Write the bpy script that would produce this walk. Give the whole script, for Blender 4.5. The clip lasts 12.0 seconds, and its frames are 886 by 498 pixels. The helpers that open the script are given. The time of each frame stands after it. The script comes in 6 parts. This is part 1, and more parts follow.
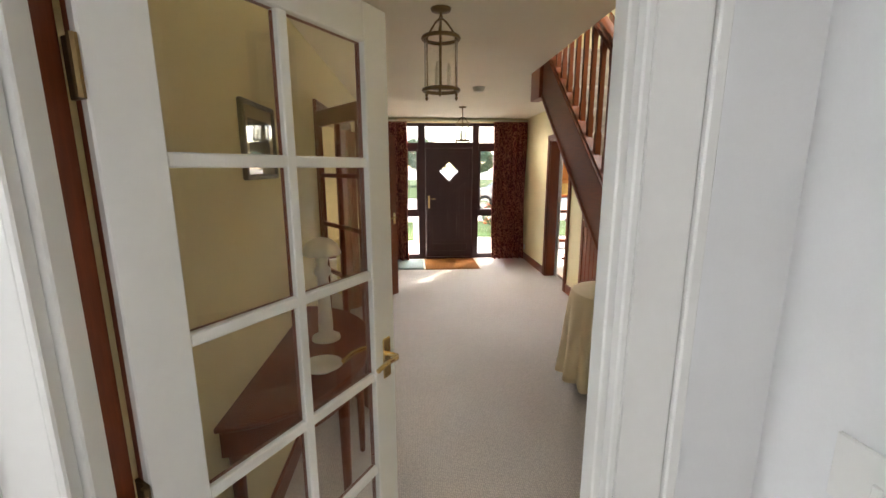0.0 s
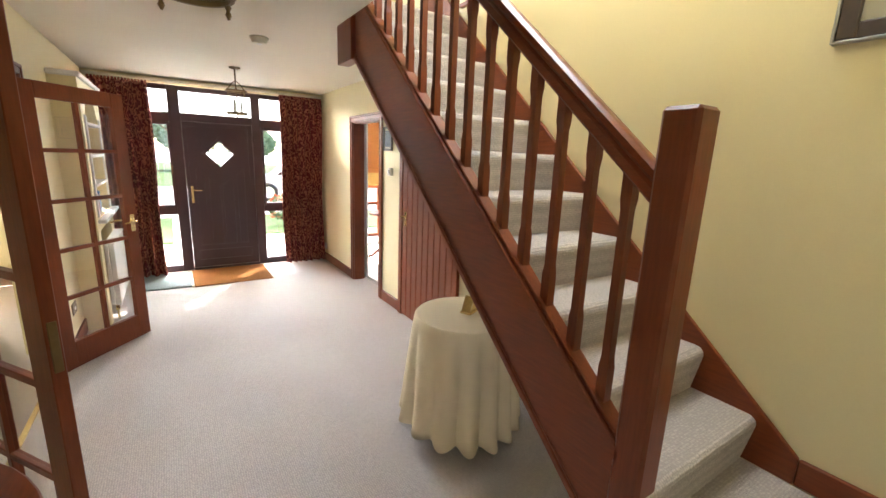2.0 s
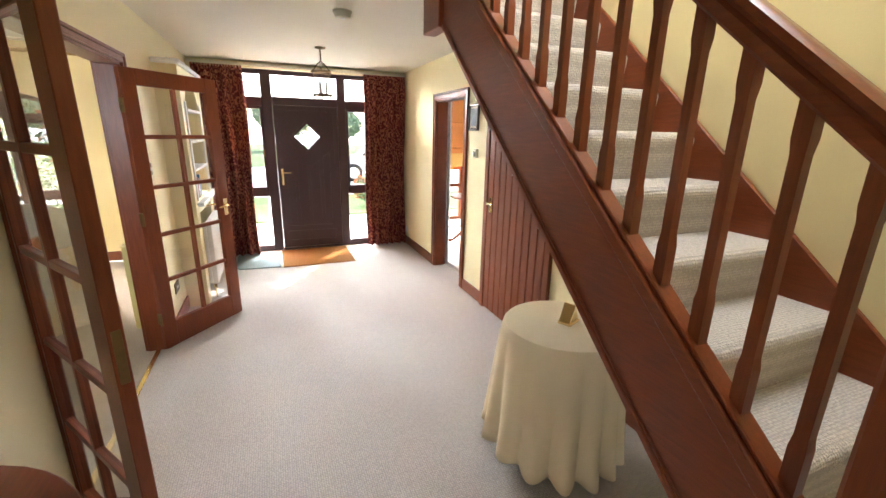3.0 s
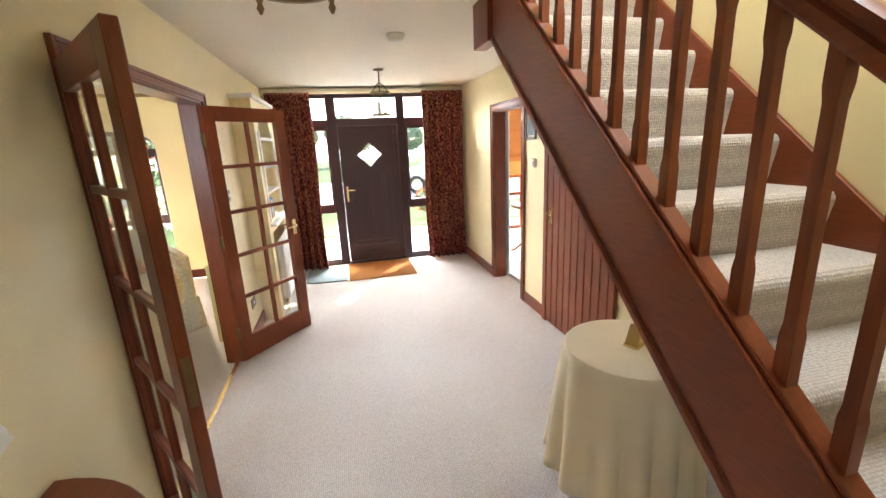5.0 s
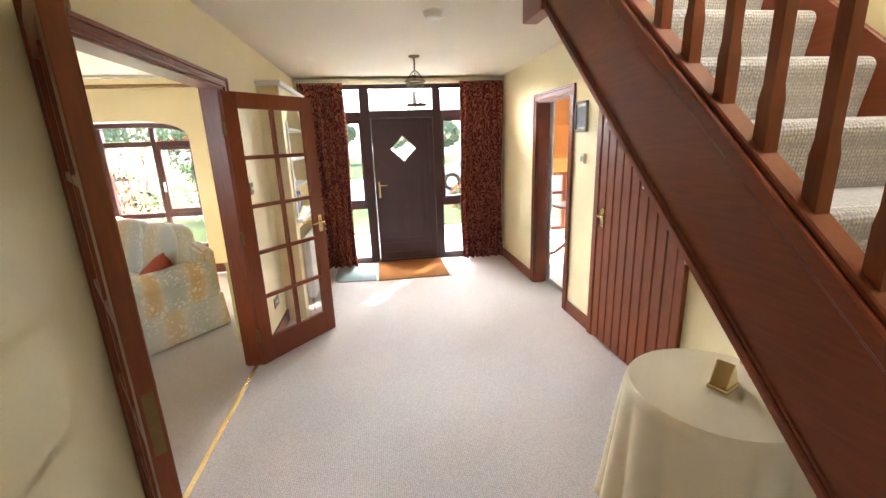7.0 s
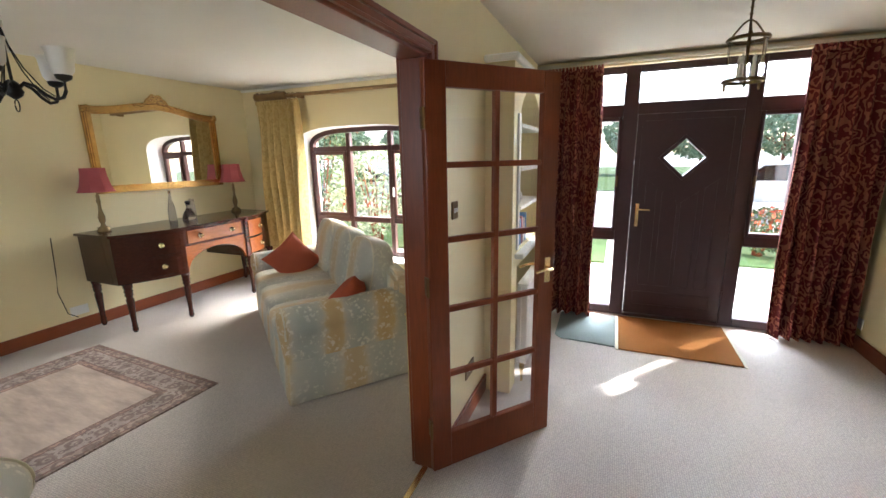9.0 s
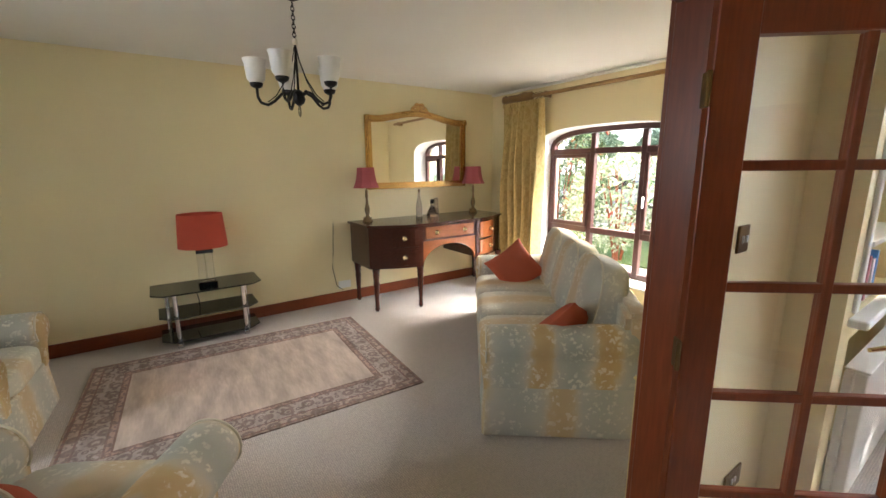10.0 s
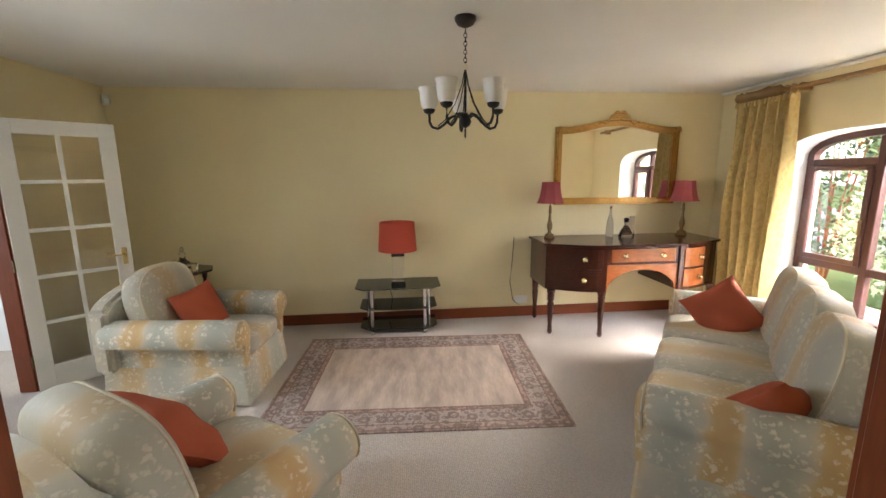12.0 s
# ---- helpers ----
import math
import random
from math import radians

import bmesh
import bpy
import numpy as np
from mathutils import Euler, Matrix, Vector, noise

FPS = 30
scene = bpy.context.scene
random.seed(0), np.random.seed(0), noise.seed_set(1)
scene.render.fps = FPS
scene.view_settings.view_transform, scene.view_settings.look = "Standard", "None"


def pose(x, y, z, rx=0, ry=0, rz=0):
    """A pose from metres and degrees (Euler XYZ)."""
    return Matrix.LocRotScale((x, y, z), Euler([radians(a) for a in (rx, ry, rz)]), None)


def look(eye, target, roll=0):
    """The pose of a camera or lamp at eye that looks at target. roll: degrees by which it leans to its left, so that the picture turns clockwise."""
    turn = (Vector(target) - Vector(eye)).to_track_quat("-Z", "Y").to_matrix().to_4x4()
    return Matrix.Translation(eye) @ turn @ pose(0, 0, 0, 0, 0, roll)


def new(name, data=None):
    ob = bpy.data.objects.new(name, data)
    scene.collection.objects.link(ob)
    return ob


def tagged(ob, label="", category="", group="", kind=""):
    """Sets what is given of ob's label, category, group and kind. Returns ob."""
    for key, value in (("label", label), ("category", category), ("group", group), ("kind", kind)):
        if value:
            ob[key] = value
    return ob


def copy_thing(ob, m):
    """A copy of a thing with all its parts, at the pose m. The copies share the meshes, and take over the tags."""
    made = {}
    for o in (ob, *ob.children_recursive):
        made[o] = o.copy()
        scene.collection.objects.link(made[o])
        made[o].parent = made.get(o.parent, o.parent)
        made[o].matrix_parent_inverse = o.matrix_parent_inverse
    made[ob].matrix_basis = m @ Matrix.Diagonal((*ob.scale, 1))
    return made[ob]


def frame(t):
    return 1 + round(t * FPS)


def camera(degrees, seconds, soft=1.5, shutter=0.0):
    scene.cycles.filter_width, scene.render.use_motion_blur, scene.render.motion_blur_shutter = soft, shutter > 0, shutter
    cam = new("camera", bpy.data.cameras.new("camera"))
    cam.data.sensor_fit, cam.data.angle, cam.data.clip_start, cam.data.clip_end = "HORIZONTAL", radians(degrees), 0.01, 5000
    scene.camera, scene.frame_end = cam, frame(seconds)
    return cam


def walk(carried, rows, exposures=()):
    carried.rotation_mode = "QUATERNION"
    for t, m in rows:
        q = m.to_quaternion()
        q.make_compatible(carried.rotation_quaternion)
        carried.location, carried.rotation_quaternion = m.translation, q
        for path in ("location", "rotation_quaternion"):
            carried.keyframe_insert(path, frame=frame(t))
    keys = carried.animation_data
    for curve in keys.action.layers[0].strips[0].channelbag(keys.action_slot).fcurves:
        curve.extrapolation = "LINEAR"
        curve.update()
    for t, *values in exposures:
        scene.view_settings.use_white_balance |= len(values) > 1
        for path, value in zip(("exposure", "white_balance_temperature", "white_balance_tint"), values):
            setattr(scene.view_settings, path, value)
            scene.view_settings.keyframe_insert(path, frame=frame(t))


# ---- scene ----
cam = camera(94.2, 12.0)
PATH = [
    (0, (-0.103, 0.428, 1.604), (0.04, 2.384, 1.216), -0.1),
    (0.5, (-0.158, 0.746, 1.622), (0.346, 2.643, 1.24), 0.0),
    (1, (-0.138, 0.971, 1.62), (0.816, 2.68, 1.213), 0.7),
    (1.5, (-0.077, 1.166, 1.61), (1.012, 2.788, 1.183), 0.8),
    (2, (-0.033, 1.363, 1.599), (1.043, 2.993, 1.168), 2.2),
    (2.5, (-0.002, 1.537, 1.618), (1.01, 3.203, 1.173), 1.5),
    (3, (0.06, 1.669, 1.613), (0.795, 3.449, 1.075), 1.2),
    (3.5, (0.145, 1.76, 1.618), (0.755, 3.565, 1.008), 1.4),
    (5.5, (0.128, 1.683, 1.665), (0.55, 3.579, 1.19), -3.2),
    (6, (0.135, 1.692, 1.665), (0.619, 3.572, 1.183), -3.3),
    (6.5, (0.188, 1.783, 1.646), (0.612, 3.669, 1.134), -2.5),
    (8.5, (0.13, 3.06, 1.554), (-0.299, 4.955, 1.079), -1.7),
    (9, (-0.024, 3.37, 1.59), (-0.777, 5.171, 1.151), -1.1),
    (9.5, (-0.145, 3.636, 1.585), (-1.427, 5.112, 1.163), -2.0),
    (10, (-0.252, 3.794, 1.56), (-1.864, 4.91, 1.162), -0.5),
    (10.5, (-0.348, 3.916, 1.572), (-2.081, 4.851, 1.227), -0.7),
    (11, (-0.359, 4.033, 1.613), (-2.238, 4.62, 1.262), -0.1),
    (11.5, (-0.304, 4.106, 1.606), (-2.244, 4.426, 1.242), 0.5),
    (12, (-0.261, 4.143, 1.629), (-2.22, 4.34, 1.275), -0.5),
]
walk(cam, [(t, look(eye, target, roll)) for t, eye, target, roll in PATH],
     exposures=[(0.0, 2.75, 7050, 12), (0.8, 3.15, 6650, 12), (1.5, 3.3, 6500, 12), (2.5, 3.5, 6450, 12), (6.7, 3.58, 6450, 12), (8.3, 2.85, 6050, 10), (9.2, 2.7, 6000, 10), (10.5, 2.8, 6450, 13), (12.0, 2.86, 6400, 14)])

# ---- world, sun, exposure ----
SUN_DIR = Vector((-0.77, -1.0, -1.0)).normalized()
world = bpy.data.worlds.new("sky")
scene.world = world
world.use_nodes = True
wn = world.node_tree.nodes
sky = wn.new("ShaderNodeTexSky")
sky.sky_type, sky.sun_disc = "NISHITA", False
sky.sun_elevation, sky.sun_rotation = radians(38.4), radians(37.6)
world.node_tree.links.new(sky.outputs[0], wn["Background"].inputs[0])
wn["Background"].inputs[1].default_value = 0.1
sun = new("sun", bpy.data.lights.new("sun", "SUN"))
sun.data.energy, sun.data.angle, sun.data.color = 2.0, radians(0.5), (1.0, 0.93, 0.82)
sun.matrix_world = look((20, 25, 25), Vector((20, 25, 25)) + SUN_DIR)


def area_lamp(name, x, y, z, w, h, rot, power, colour=(0.86, 0.93, 1.0)):
    """An added area lamp, standing in for daylight outside an opening or filling indoors."""
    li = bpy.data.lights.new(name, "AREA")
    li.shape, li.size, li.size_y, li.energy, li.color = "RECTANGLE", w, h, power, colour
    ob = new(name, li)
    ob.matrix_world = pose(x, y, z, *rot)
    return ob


# Added panels outside door and windows boost the skylight, set out of view.
area_lamp("sky_panel_front_door", 0.53, 10.4, 3.3, 3.4, 1.5, (-65, 0, 0), 215)
area_lamp("sky_panel_living_window", -3.13, 10.7, 3.25, 3.2, 1.5, (-65, 0, 0), 190, (1.0, 0.92, 0.82))
area_lamp("sky_panel_kitchen", 3.45, 9.1, 2.8, 2.2, 1.2, (-45, 0, 0), 60)
# Fill lamps added inside the first room and passage, which have no window.
area_lamp("fill_first_room", -0.3, -1.15, 1.6, 1.4, 1.3, (88, 0, 0), 1.2, (0.96, 0.97, 1.0))
area_lamp("fill_passage", -3.1, -0.58, 1.4, 1.2, 1.4, (90, 0, 0), 5)
# Fill lamp added behind an unseen south opening to lift the living room.
area_lamp("fill_living_south", -1.75, 0.95, 1.95, 1.0, 1.0, (55, 0, 0), 17)
# Fill lamp added high on the stair wall to brighten the hall below.
stair_fill = area_lamp("fill_stairwell", 1.74, 2.6, 3.4, 1.1, 0.9, (0, 0, 0), 10)
stair_fill.matrix_world = look((1.74, 2.6, 3.4), (0.74, 2.4, 2.55))

# ---- materials ----


def mat(name, base, rough=0.6, metal=0.0, spec=0.5, grain=0.0, scale=40.0, bump=0.0, blotch=0.08, stretch=(1, 1, 1), coat=0.0):
    """A plain painted, woven, stained or metal surface with variation at two scales."""
    m = bpy.data.materials.new(name)
    m.use_nodes = True
    nt = m.node_tree
    n, l = nt.nodes, nt.links
    p = n["Principled BSDF"]
    p.inputs["Roughness"].default_value = rough
    p.inputs["Metallic"].default_value = metal
    p.inputs["Specular IOR Level"].default_value = spec
    p.inputs["Coat Weight"].default_value = coat
    tc = n.new("ShaderNodeTexCoord")
    mp = n.new("ShaderNodeMapping")
    mp.inputs["Scale"].default_value = stretch
    l.new(tc.outputs["Object"], mp.inputs[0])
    fine = n.new("ShaderNodeTexNoise")
    fine.inputs["Scale"].default_value, fine.inputs["Detail"].default_value = scale, 5
    l.new(mp.outputs[0], fine.inputs["Vector"])
    big = n.new("ShaderNodeTexNoise")
    big.inputs["Scale"].default_value, big.inputs["Detail"].default_value = 1.3, 3
    l.new(tc.outputs["Object"], big.inputs["Vector"])
    c = Vector(base)
    mix1 = n.new("ShaderNodeMix")
    mix1.data_type = "RGBA"
    mix1.inputs[6].default_value = (*(c * (1 - grain)), 1)
    mix1.inputs[7].default_value = (*[min(1, v) for v in c * (1 + grain)], 1)
    l.new(fine.outputs[0], mix1.inputs[0])
    ramp = n.new("ShaderNodeMapRange")
    ramp.inputs["From Min"].default_value, ramp.inputs["From Max"].default_value = 0.3, 0.7
    ramp.inputs["To Min"].default_value, ramp.inputs["To Max"].default_value = 1 - blotch, 1 + blotch * 0.4
    l.new(big.outputs[0], ramp.inputs[0])
    vm = n.new("ShaderNodeVectorMath")
    vm.operation = "SCALE"
    l.new(mix1.outputs[2], vm.inputs[0])
    l.new(ramp.outputs[0], vm.inputs["Scale"])
    l.new(vm.outputs[0], p.inputs["Base Color"])
    if bump:
        b = n.new("ShaderNodeBump")
        b.inputs["Strength"].default_value, b.inputs["Distance"].default_value = bump, 0.004
        l.new(fine.outputs[0], b.inputs["Height"])
        l.new(b.outputs[0], p.inputs["Normal"])
    return m


def glass(name, tint=(1, 1, 1), rough=0.0):
    m = bpy.data.materials.new(name)
    m.use_nodes = True
    p = m.node_tree.nodes["Principled BSDF"]
    p.inputs["Base Color"].default_value = (*tint, 1)
    p.inputs["Transmission Weight"].default_value = 1
    p.inputs["Roughness"].default_value = rough
    p.inputs["IOR"].default_value = 1.45
    return m


WALL = mat("cream_yellow_wall_paint", (0.775, 0.68, 0.415), 0.75, grain=0.03, scale=180, bump=0.08, blotch=0.03)
CEIL = mat("white_ceiling_paint", (0.80, 0.78, 0.72), 0.85, grain=0.02, scale=200, bump=0.05, blotch=0.03)
CEILCREAM = mat("cream_ceiling_paint", (0.80, 0.745, 0.62), 0.85, grain=0.02, scale=200, bump=0.05, blotch=0.03)
WHITEWALL = mat("white_wall_paint", (0.78, 0.79, 0.80), 0.7, grain=0.02, scale=150, bump=0.05, blotch=0.03)
WHITE = mat("white_gloss_paint", (0.80, 0.80, 0.78), 0.3, grain=0.02, scale=60, bump=0.03, blotch=0.03)
CARPET = mat("beige_loop_carpet", (0.725, 0.655, 0.60), 0.95, spec=0.1, grain=0.15, scale=420, bump=0.9, blotch=0.06)
WOOD = mat("mahogany_stained_wood", (0.20, 0.046, 0.014), 0.34, spec=0.38, grain=0.35, scale=18, bump=0.06, blotch=0.2, stretch=(6, 6, 0.5))
WOOD_Y = mat("mahogany_stained_wood_lengthwise", (0.20, 0.046, 0.014), 0.34, spec=0.38, grain=0.35, scale=18, bump=0.06, blotch=0.2, stretch=(6, 0.5, 6))
DARK = mat("dark_brown_front_door_paint", (0.05, 0.02, 0.022), 0.38, grain=0.2, scale=30, bump=0.05, blotch=0.1)
GLASS = glass("clear_glass")
BRASS = mat("polished_brass", (0.80, 0.62, 0.32), 0.25, 1.0, grain=0.1, scale=60, blotch=0.1)

# ---- building helpers ----


def box(bm, x0, x1, y0, y1, z0, z1, m=None):
    vs = bmesh.ops.create_cube(bm, size=1, matrix=Matrix.LocRotScale(((x0 + x1) / 2, (y0 + y1) / 2, (z0 + z1) / 2), None, (abs(x1 - x0), abs(y1 - y0), abs(z1 - z0))))["verts"]
    if m:
        bmesh.ops.transform(bm, matrix=m, verts=vs)
    return vs


def prism(bm, pts, a, b, axis="x"):
    """The polygon pts, given in the two other axes in order, drawn out from a to b along the axis."""
    def at(p, v):
        return {"x": (v, p[0], p[1]), "y": (p[0], v, p[1]), "z": (p[0], p[1], v)}[axis]
    lo = [bm.verts.new(at(p, a)) for p in pts]
    hi = [bm.verts.new(at(p, b)) for p in pts]
    n = len(pts)
    bm.faces.new(lo)
    bm.faces.new(hi[::-1])
    for i in range(n):
        bm.faces.new((lo[i], hi[i], hi[(i + 1) % n], lo[(i + 1) % n]))
    bmesh.ops.recalc_face_normals(bm, faces=bm.faces[:])


def lathe(bm, prof, n=20, m=None, flute=None):
    """A turned body: prof is a run of (radius, z) from below upwards."""
    rings = []
    for r, z in prof:
        ring = []
        for i in range(n):
            a = 2 * math.pi * i / n
            k = r * (flute(a, z) if flute else 1)
            v = Vector((k * math.cos(a), k * math.sin(a), z))
            ring.append(bm.verts.new(m @ v if m else v))
        rings.append(ring)
    for p, q in zip(rings, rings[1:]):
        for i in range(n):
            bm.faces.new((p[i], p[(i + 1) % n], q[(i + 1) % n], q[i]))
    bm.faces.new(rings[0][::-1])
    bm.faces.new(rings[-1])


def tube(bm, path, r, n=8):
    """A round bar along the path; r is one radius or one for each point."""
    pts = [Vector(p) for p in path]
    rs = r if isinstance(r, (list, tuple)) else [r] * len(pts)
    rings = []
    up = Vector((0, 0, 1))
    for i, p in enumerate(pts):
        d = (pts[min(i + 1, len(pts) - 1)] - pts[max(i - 1, 0)]).normalized()
        u = d.cross(up)
        if u.length < 0.05:
            u = d.cross(Vector((1, 0, 0)))
        u.normalize()
        w = d.cross(u)
        rings.append([bm.verts.new(p + rs[i] * (math.cos(2 * math.pi * k / n) * u + math.sin(2 * math.pi * k / n) * w)) for k in range(n)])
    for a, b in zip(rings, rings[1:]):
        for k in range(n):
            bm.faces.new((a[k], a[(k + 1) % n], b[(k + 1) % n], b[k]))
    bm.faces.new(rings[0][::-1])
    bm.faces.new(rings[-1])
    bmesh.ops.recalc_face_normals(bm, faces=bm.faces[:])


def finish(bm, bevel=0.0, smooth=False, seg=1):
    if bevel:
        bmesh.ops.bevel(bm, geom=[e for e in bm.edges if len(e.link_faces) == 2 and e.calc_face_angle(0) > 0.6], offset=bevel, segments=seg, affect="EDGES", clamp_overlap=True)
    if smooth:
        for f in bm.faces:
            f.smooth = True
        for e in bm.edges:
            if len(e.link_faces) == 2 and e.calc_face_angle(0) > 0.7:
                e.smooth = False
    return bm


def part(name, bm, material, parent=None, label="", bevel=0.0, smooth=False, seg=1):
    """Links a bmesh as one mesh object, under its thing if one is given."""
    finish(bm, bevel, smooth, seg)
    me = bpy.data.meshes.new(name)
    bm.to_mesh(me)
    bm.free()
    me.materials.append(material)
    ob = new(name, me)
    if parent:
        ob.parent = parent
    if label:
        ob["label"] = label
    return ob


def boxes(name, material, parent, *bs, label="", bevel=0.0):
    bm = bmesh.new()
    for b in bs:
        box(bm, *b)
    return part(name, bm, material, parent, label, bevel)


def thing(name, m, label, category, group=""):
    ob = new(name)
    ob.matrix_basis = m
    ob.empty_display_size = 0.1
    return tagged(ob, label, category, group)


def setting(name, material, *bs, label="", bevel=0.0, category="wall"):
    return tagged(boxes(name, material, None, *bs, bevel=bevel), label, category, kind="structure")


# ---- structure ----
HZ, LZ = 2.42, 2.5           # ceilings of hall and living room
XL, XR = -0.78, 1.87          # hall walls
setting("floor", CARPET, (-5.0, 2.04, -1.2, 7.75, -0.1, 0), label="beige loop-pile carpet through hall and living room", category="carpet")
setting("wall_east", WALL, (XR, XR + 0.12, 0.9, 5.52, 0, 4.9), (XR, XR + 0.12, 5.52, 6.34, 2.0, 4.9), (XR, XR + 0.12, 6.34, 7.95, 0, 4.9), label="cream yellow painted hall wall beside the stairs")
setting("wall_front", WALL, (XL - 0.006, -0.38, 7.62, 7.8, 0, 2.6), (1.43, XR, 7.62, 7.8, 0, 2.6), (-0.38, 1.43, 7.62, 7.8, 2.36, 2.6), label="cream painted wall round the front door")
setting("wall_hall_west", WALL, (XL - 0.13, XL, 1.115, 3.49, 0, 2.6), (XL - 0.13, XL, 3.49, 5.07, 2.025, 2.6), (XL - 0.13, XL, 5.07, 7.62, 0, 2.6), label="cream yellow painted wall between hall and living room")
setting("wall_entry", WALL, (XL - 0.13, -0.645, 1.045, 1.115, 0, 4.9), (0.28, XR, 1.045, 1.115, 0, 4.9), (-0.645, 0.28, 1.045, 1.115, 2.095, 4.9), label="cream painted wall round the entry doorway")
setting("ceiling_hall", CEILCREAM, (XL - 0.1, 0.97, 1.1, 7.65, HZ, HZ + 0.2), (0.97, XR, 4.25, 7.65, HZ, HZ + 0.2), label="cream tinted painted hall ceiling", category="ceiling")
setting("ceiling_living", CEIL, (-4.9, XL - 0.12, 0.9, 8.0, LZ, LZ + 0.12), label="white painted living room ceiling", category="ceiling")
setting("wall_living_west", WALL, (-4.9, -4.76, 0.9, 8.0, 0, LZ), label="cream yellow painted living room wall")
# camera room behind the start
setting("wall_back_room", WHITEWALL, (0.49, 0.65, -1.2, 1.02, 0, 2.45), (-1.7, -1.55, -1.2, 1.02, 0, 2.45), (-1.7, 0.65, -1.35, -1.2, 0, 2.45), (0.225, 0.49, 1.02, 1.044, 0, 2.45), (-1.55, -0.635, 1.02, 1.044, 0, 2.45), (-0.635, 0.225, 1.02, 1.044, 2.08, 2.45), label="white painted walls of the first room")
setting("ceiling_back_room", CEIL, (-1.7, 0.65, -1.35, 1.044, 2.45, 2.55), label="white ceiling of the first room", category="ceiling")

# ---- more materials ----


def patterned(name, c1, c2, scale, kind="voronoi", rough=0.85, lo=0.35, hi=0.5, bump=0.3, stretch=(1, 1, 1), distort=0.0):
    """Two-coloured woven cloth with a printed figure."""
    m = mat(name, c1, rough, spec=0.2, grain=0.12, scale=300, bump=bump, blotch=0.12)
    n, l = m.node_tree.nodes, m.node_tree.links
    p = n["Principled BSDF"]
    src = p.inputs["Base Color"].links[0].from_socket
    tc = n.new("ShaderNodeTexCoord")
    mp = n.new("ShaderNodeMapping")
    mp.inputs["Scale"].default_value = stretch
    l.new(tc.outputs["Object"], mp.inputs[0])
    if kind == "voronoi":
        t = n.new("ShaderNodeTexVoronoi")
        t.inputs["Scale"].default_value = scale
        out = t.outputs["Distance"]
    else:
        t = n.new("ShaderNodeTexWave")
        t.inputs["Scale"].default_value, t.inputs["Distortion"].default_value = scale, distort
        t.inputs["Detail"].default_value, t.inputs["Detail Scale"].default_value = 2.0, 1.6
        out = t.outputs[0]
    l.new(mp.outputs[0], t.inputs["Vector"])
    r = n.new("ShaderNodeMapRange")
    r.inputs["From Min"].default_value, r.inputs["From Max"].default_value = lo, hi
    l.new(out, r.inputs[0])
    mx = n.new("ShaderNodeMix")
    mx.data_type = "RGBA"
    mx.inputs[7].default_value = (*c2, 1)
    l.new(src, mx.inputs[6])
    l.new(r.outputs[0], mx.inputs[0])
    l.new(mx.outputs[2], p.inputs["Base Color"])
    return m


def ribbed(material, scale=95.0, strength=0.8):
    """Adds the rows of loops of a ribbed carpet to its relief, and their shade to its tone."""
    n, l = material.node_tree.nodes, material.node_tree.links
    p = n["Principled BSDF"]
    tc = n.new("ShaderNodeTexCoord")
    w = n.new("ShaderNodeTexVoronoi")
    w.inputs["Scale"].default_value, w.inputs["Randomness"].default_value = scale, 0.35
    l.new(tc.outputs["Object"], w.inputs["Vector"])
    b = n.new("ShaderNodeBump")
    b.invert = True
    b.inputs["Strength"].default_value, b.inputs["Distance"].default_value = strength, 0.006
    l.new(w.outputs["Distance"], b.inputs["Height"])
    l.new(p.inputs["Normal"].links[0].from_socket, b.inputs["Normal"])
    l.new(b.outputs[0], p.inputs["Normal"])
    # Gaps darkened and loop tops lightened in the colour, painting the relief's shade.
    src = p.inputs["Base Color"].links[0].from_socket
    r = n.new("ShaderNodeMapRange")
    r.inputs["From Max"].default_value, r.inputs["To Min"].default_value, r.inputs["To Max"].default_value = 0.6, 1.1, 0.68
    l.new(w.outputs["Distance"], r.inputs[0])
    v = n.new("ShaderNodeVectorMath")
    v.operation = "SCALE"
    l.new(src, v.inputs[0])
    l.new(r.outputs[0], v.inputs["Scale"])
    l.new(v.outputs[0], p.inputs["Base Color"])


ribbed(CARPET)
CURTAIN_RED = patterned("red_curtain_with_gold_figure", (0.135, 0.019, 0.018), (0.36, 0.13, 0.08), 5.0, "wave", lo=0.55, hi=0.68, distort=22.0, stretch=(1, 1, 1))
CURTAIN_GOLD = patterned("gold_patterned_curtain", (0.56, 0.42, 0.175), (0.47, 0.34, 0.125), 8.0, "wave", lo=0.5, hi=0.85, distort=12.0, stretch=(1, 1, 0.8))
TABLECLOTH = mat("cream_tablecloth", (0.80, 0.69, 0.48), 0.85, spec=0.2, grain=0.04, scale=500, bump=0.1, blotch=0.04)
BRONZE = mat("dark_antique_brass", (0.22, 0.15, 0.07), 0.4, 0.9, grain=0.2, scale=50, blotch=0.2)
BLACKMETAL = mat("black_iron", (0.02, 0.018, 0.016), 0.45, 0.6, grain=0.2, scale=80)
PLASTIC = mat("cream_plastic", (0.72, 0.68, 0.55), 0.4, grain=0.02, scale=90)
COIR = mat("brown_coir_matting", (0.27, 0.11, 0.03), 0.95, spec=0.1, grain=0.5, scale=500, bump=1.0, blotch=0.12)
GREYMAT = mat("grey_green_door_mat", (0.25, 0.29, 0.28), 0.95, spec=0.1, grain=0.35, scale=400, bump=0.8, blotch=0.1)
TRIMCREAM = mat("cream_mat_edge", (0.66, 0.60, 0.48), 0.8, grain=0.1, scale=200)
GREYFRAME = mat("grey_picture_frame", (0.16, 0.145, 0.13), 0.4, grain=0.2, scale=60)
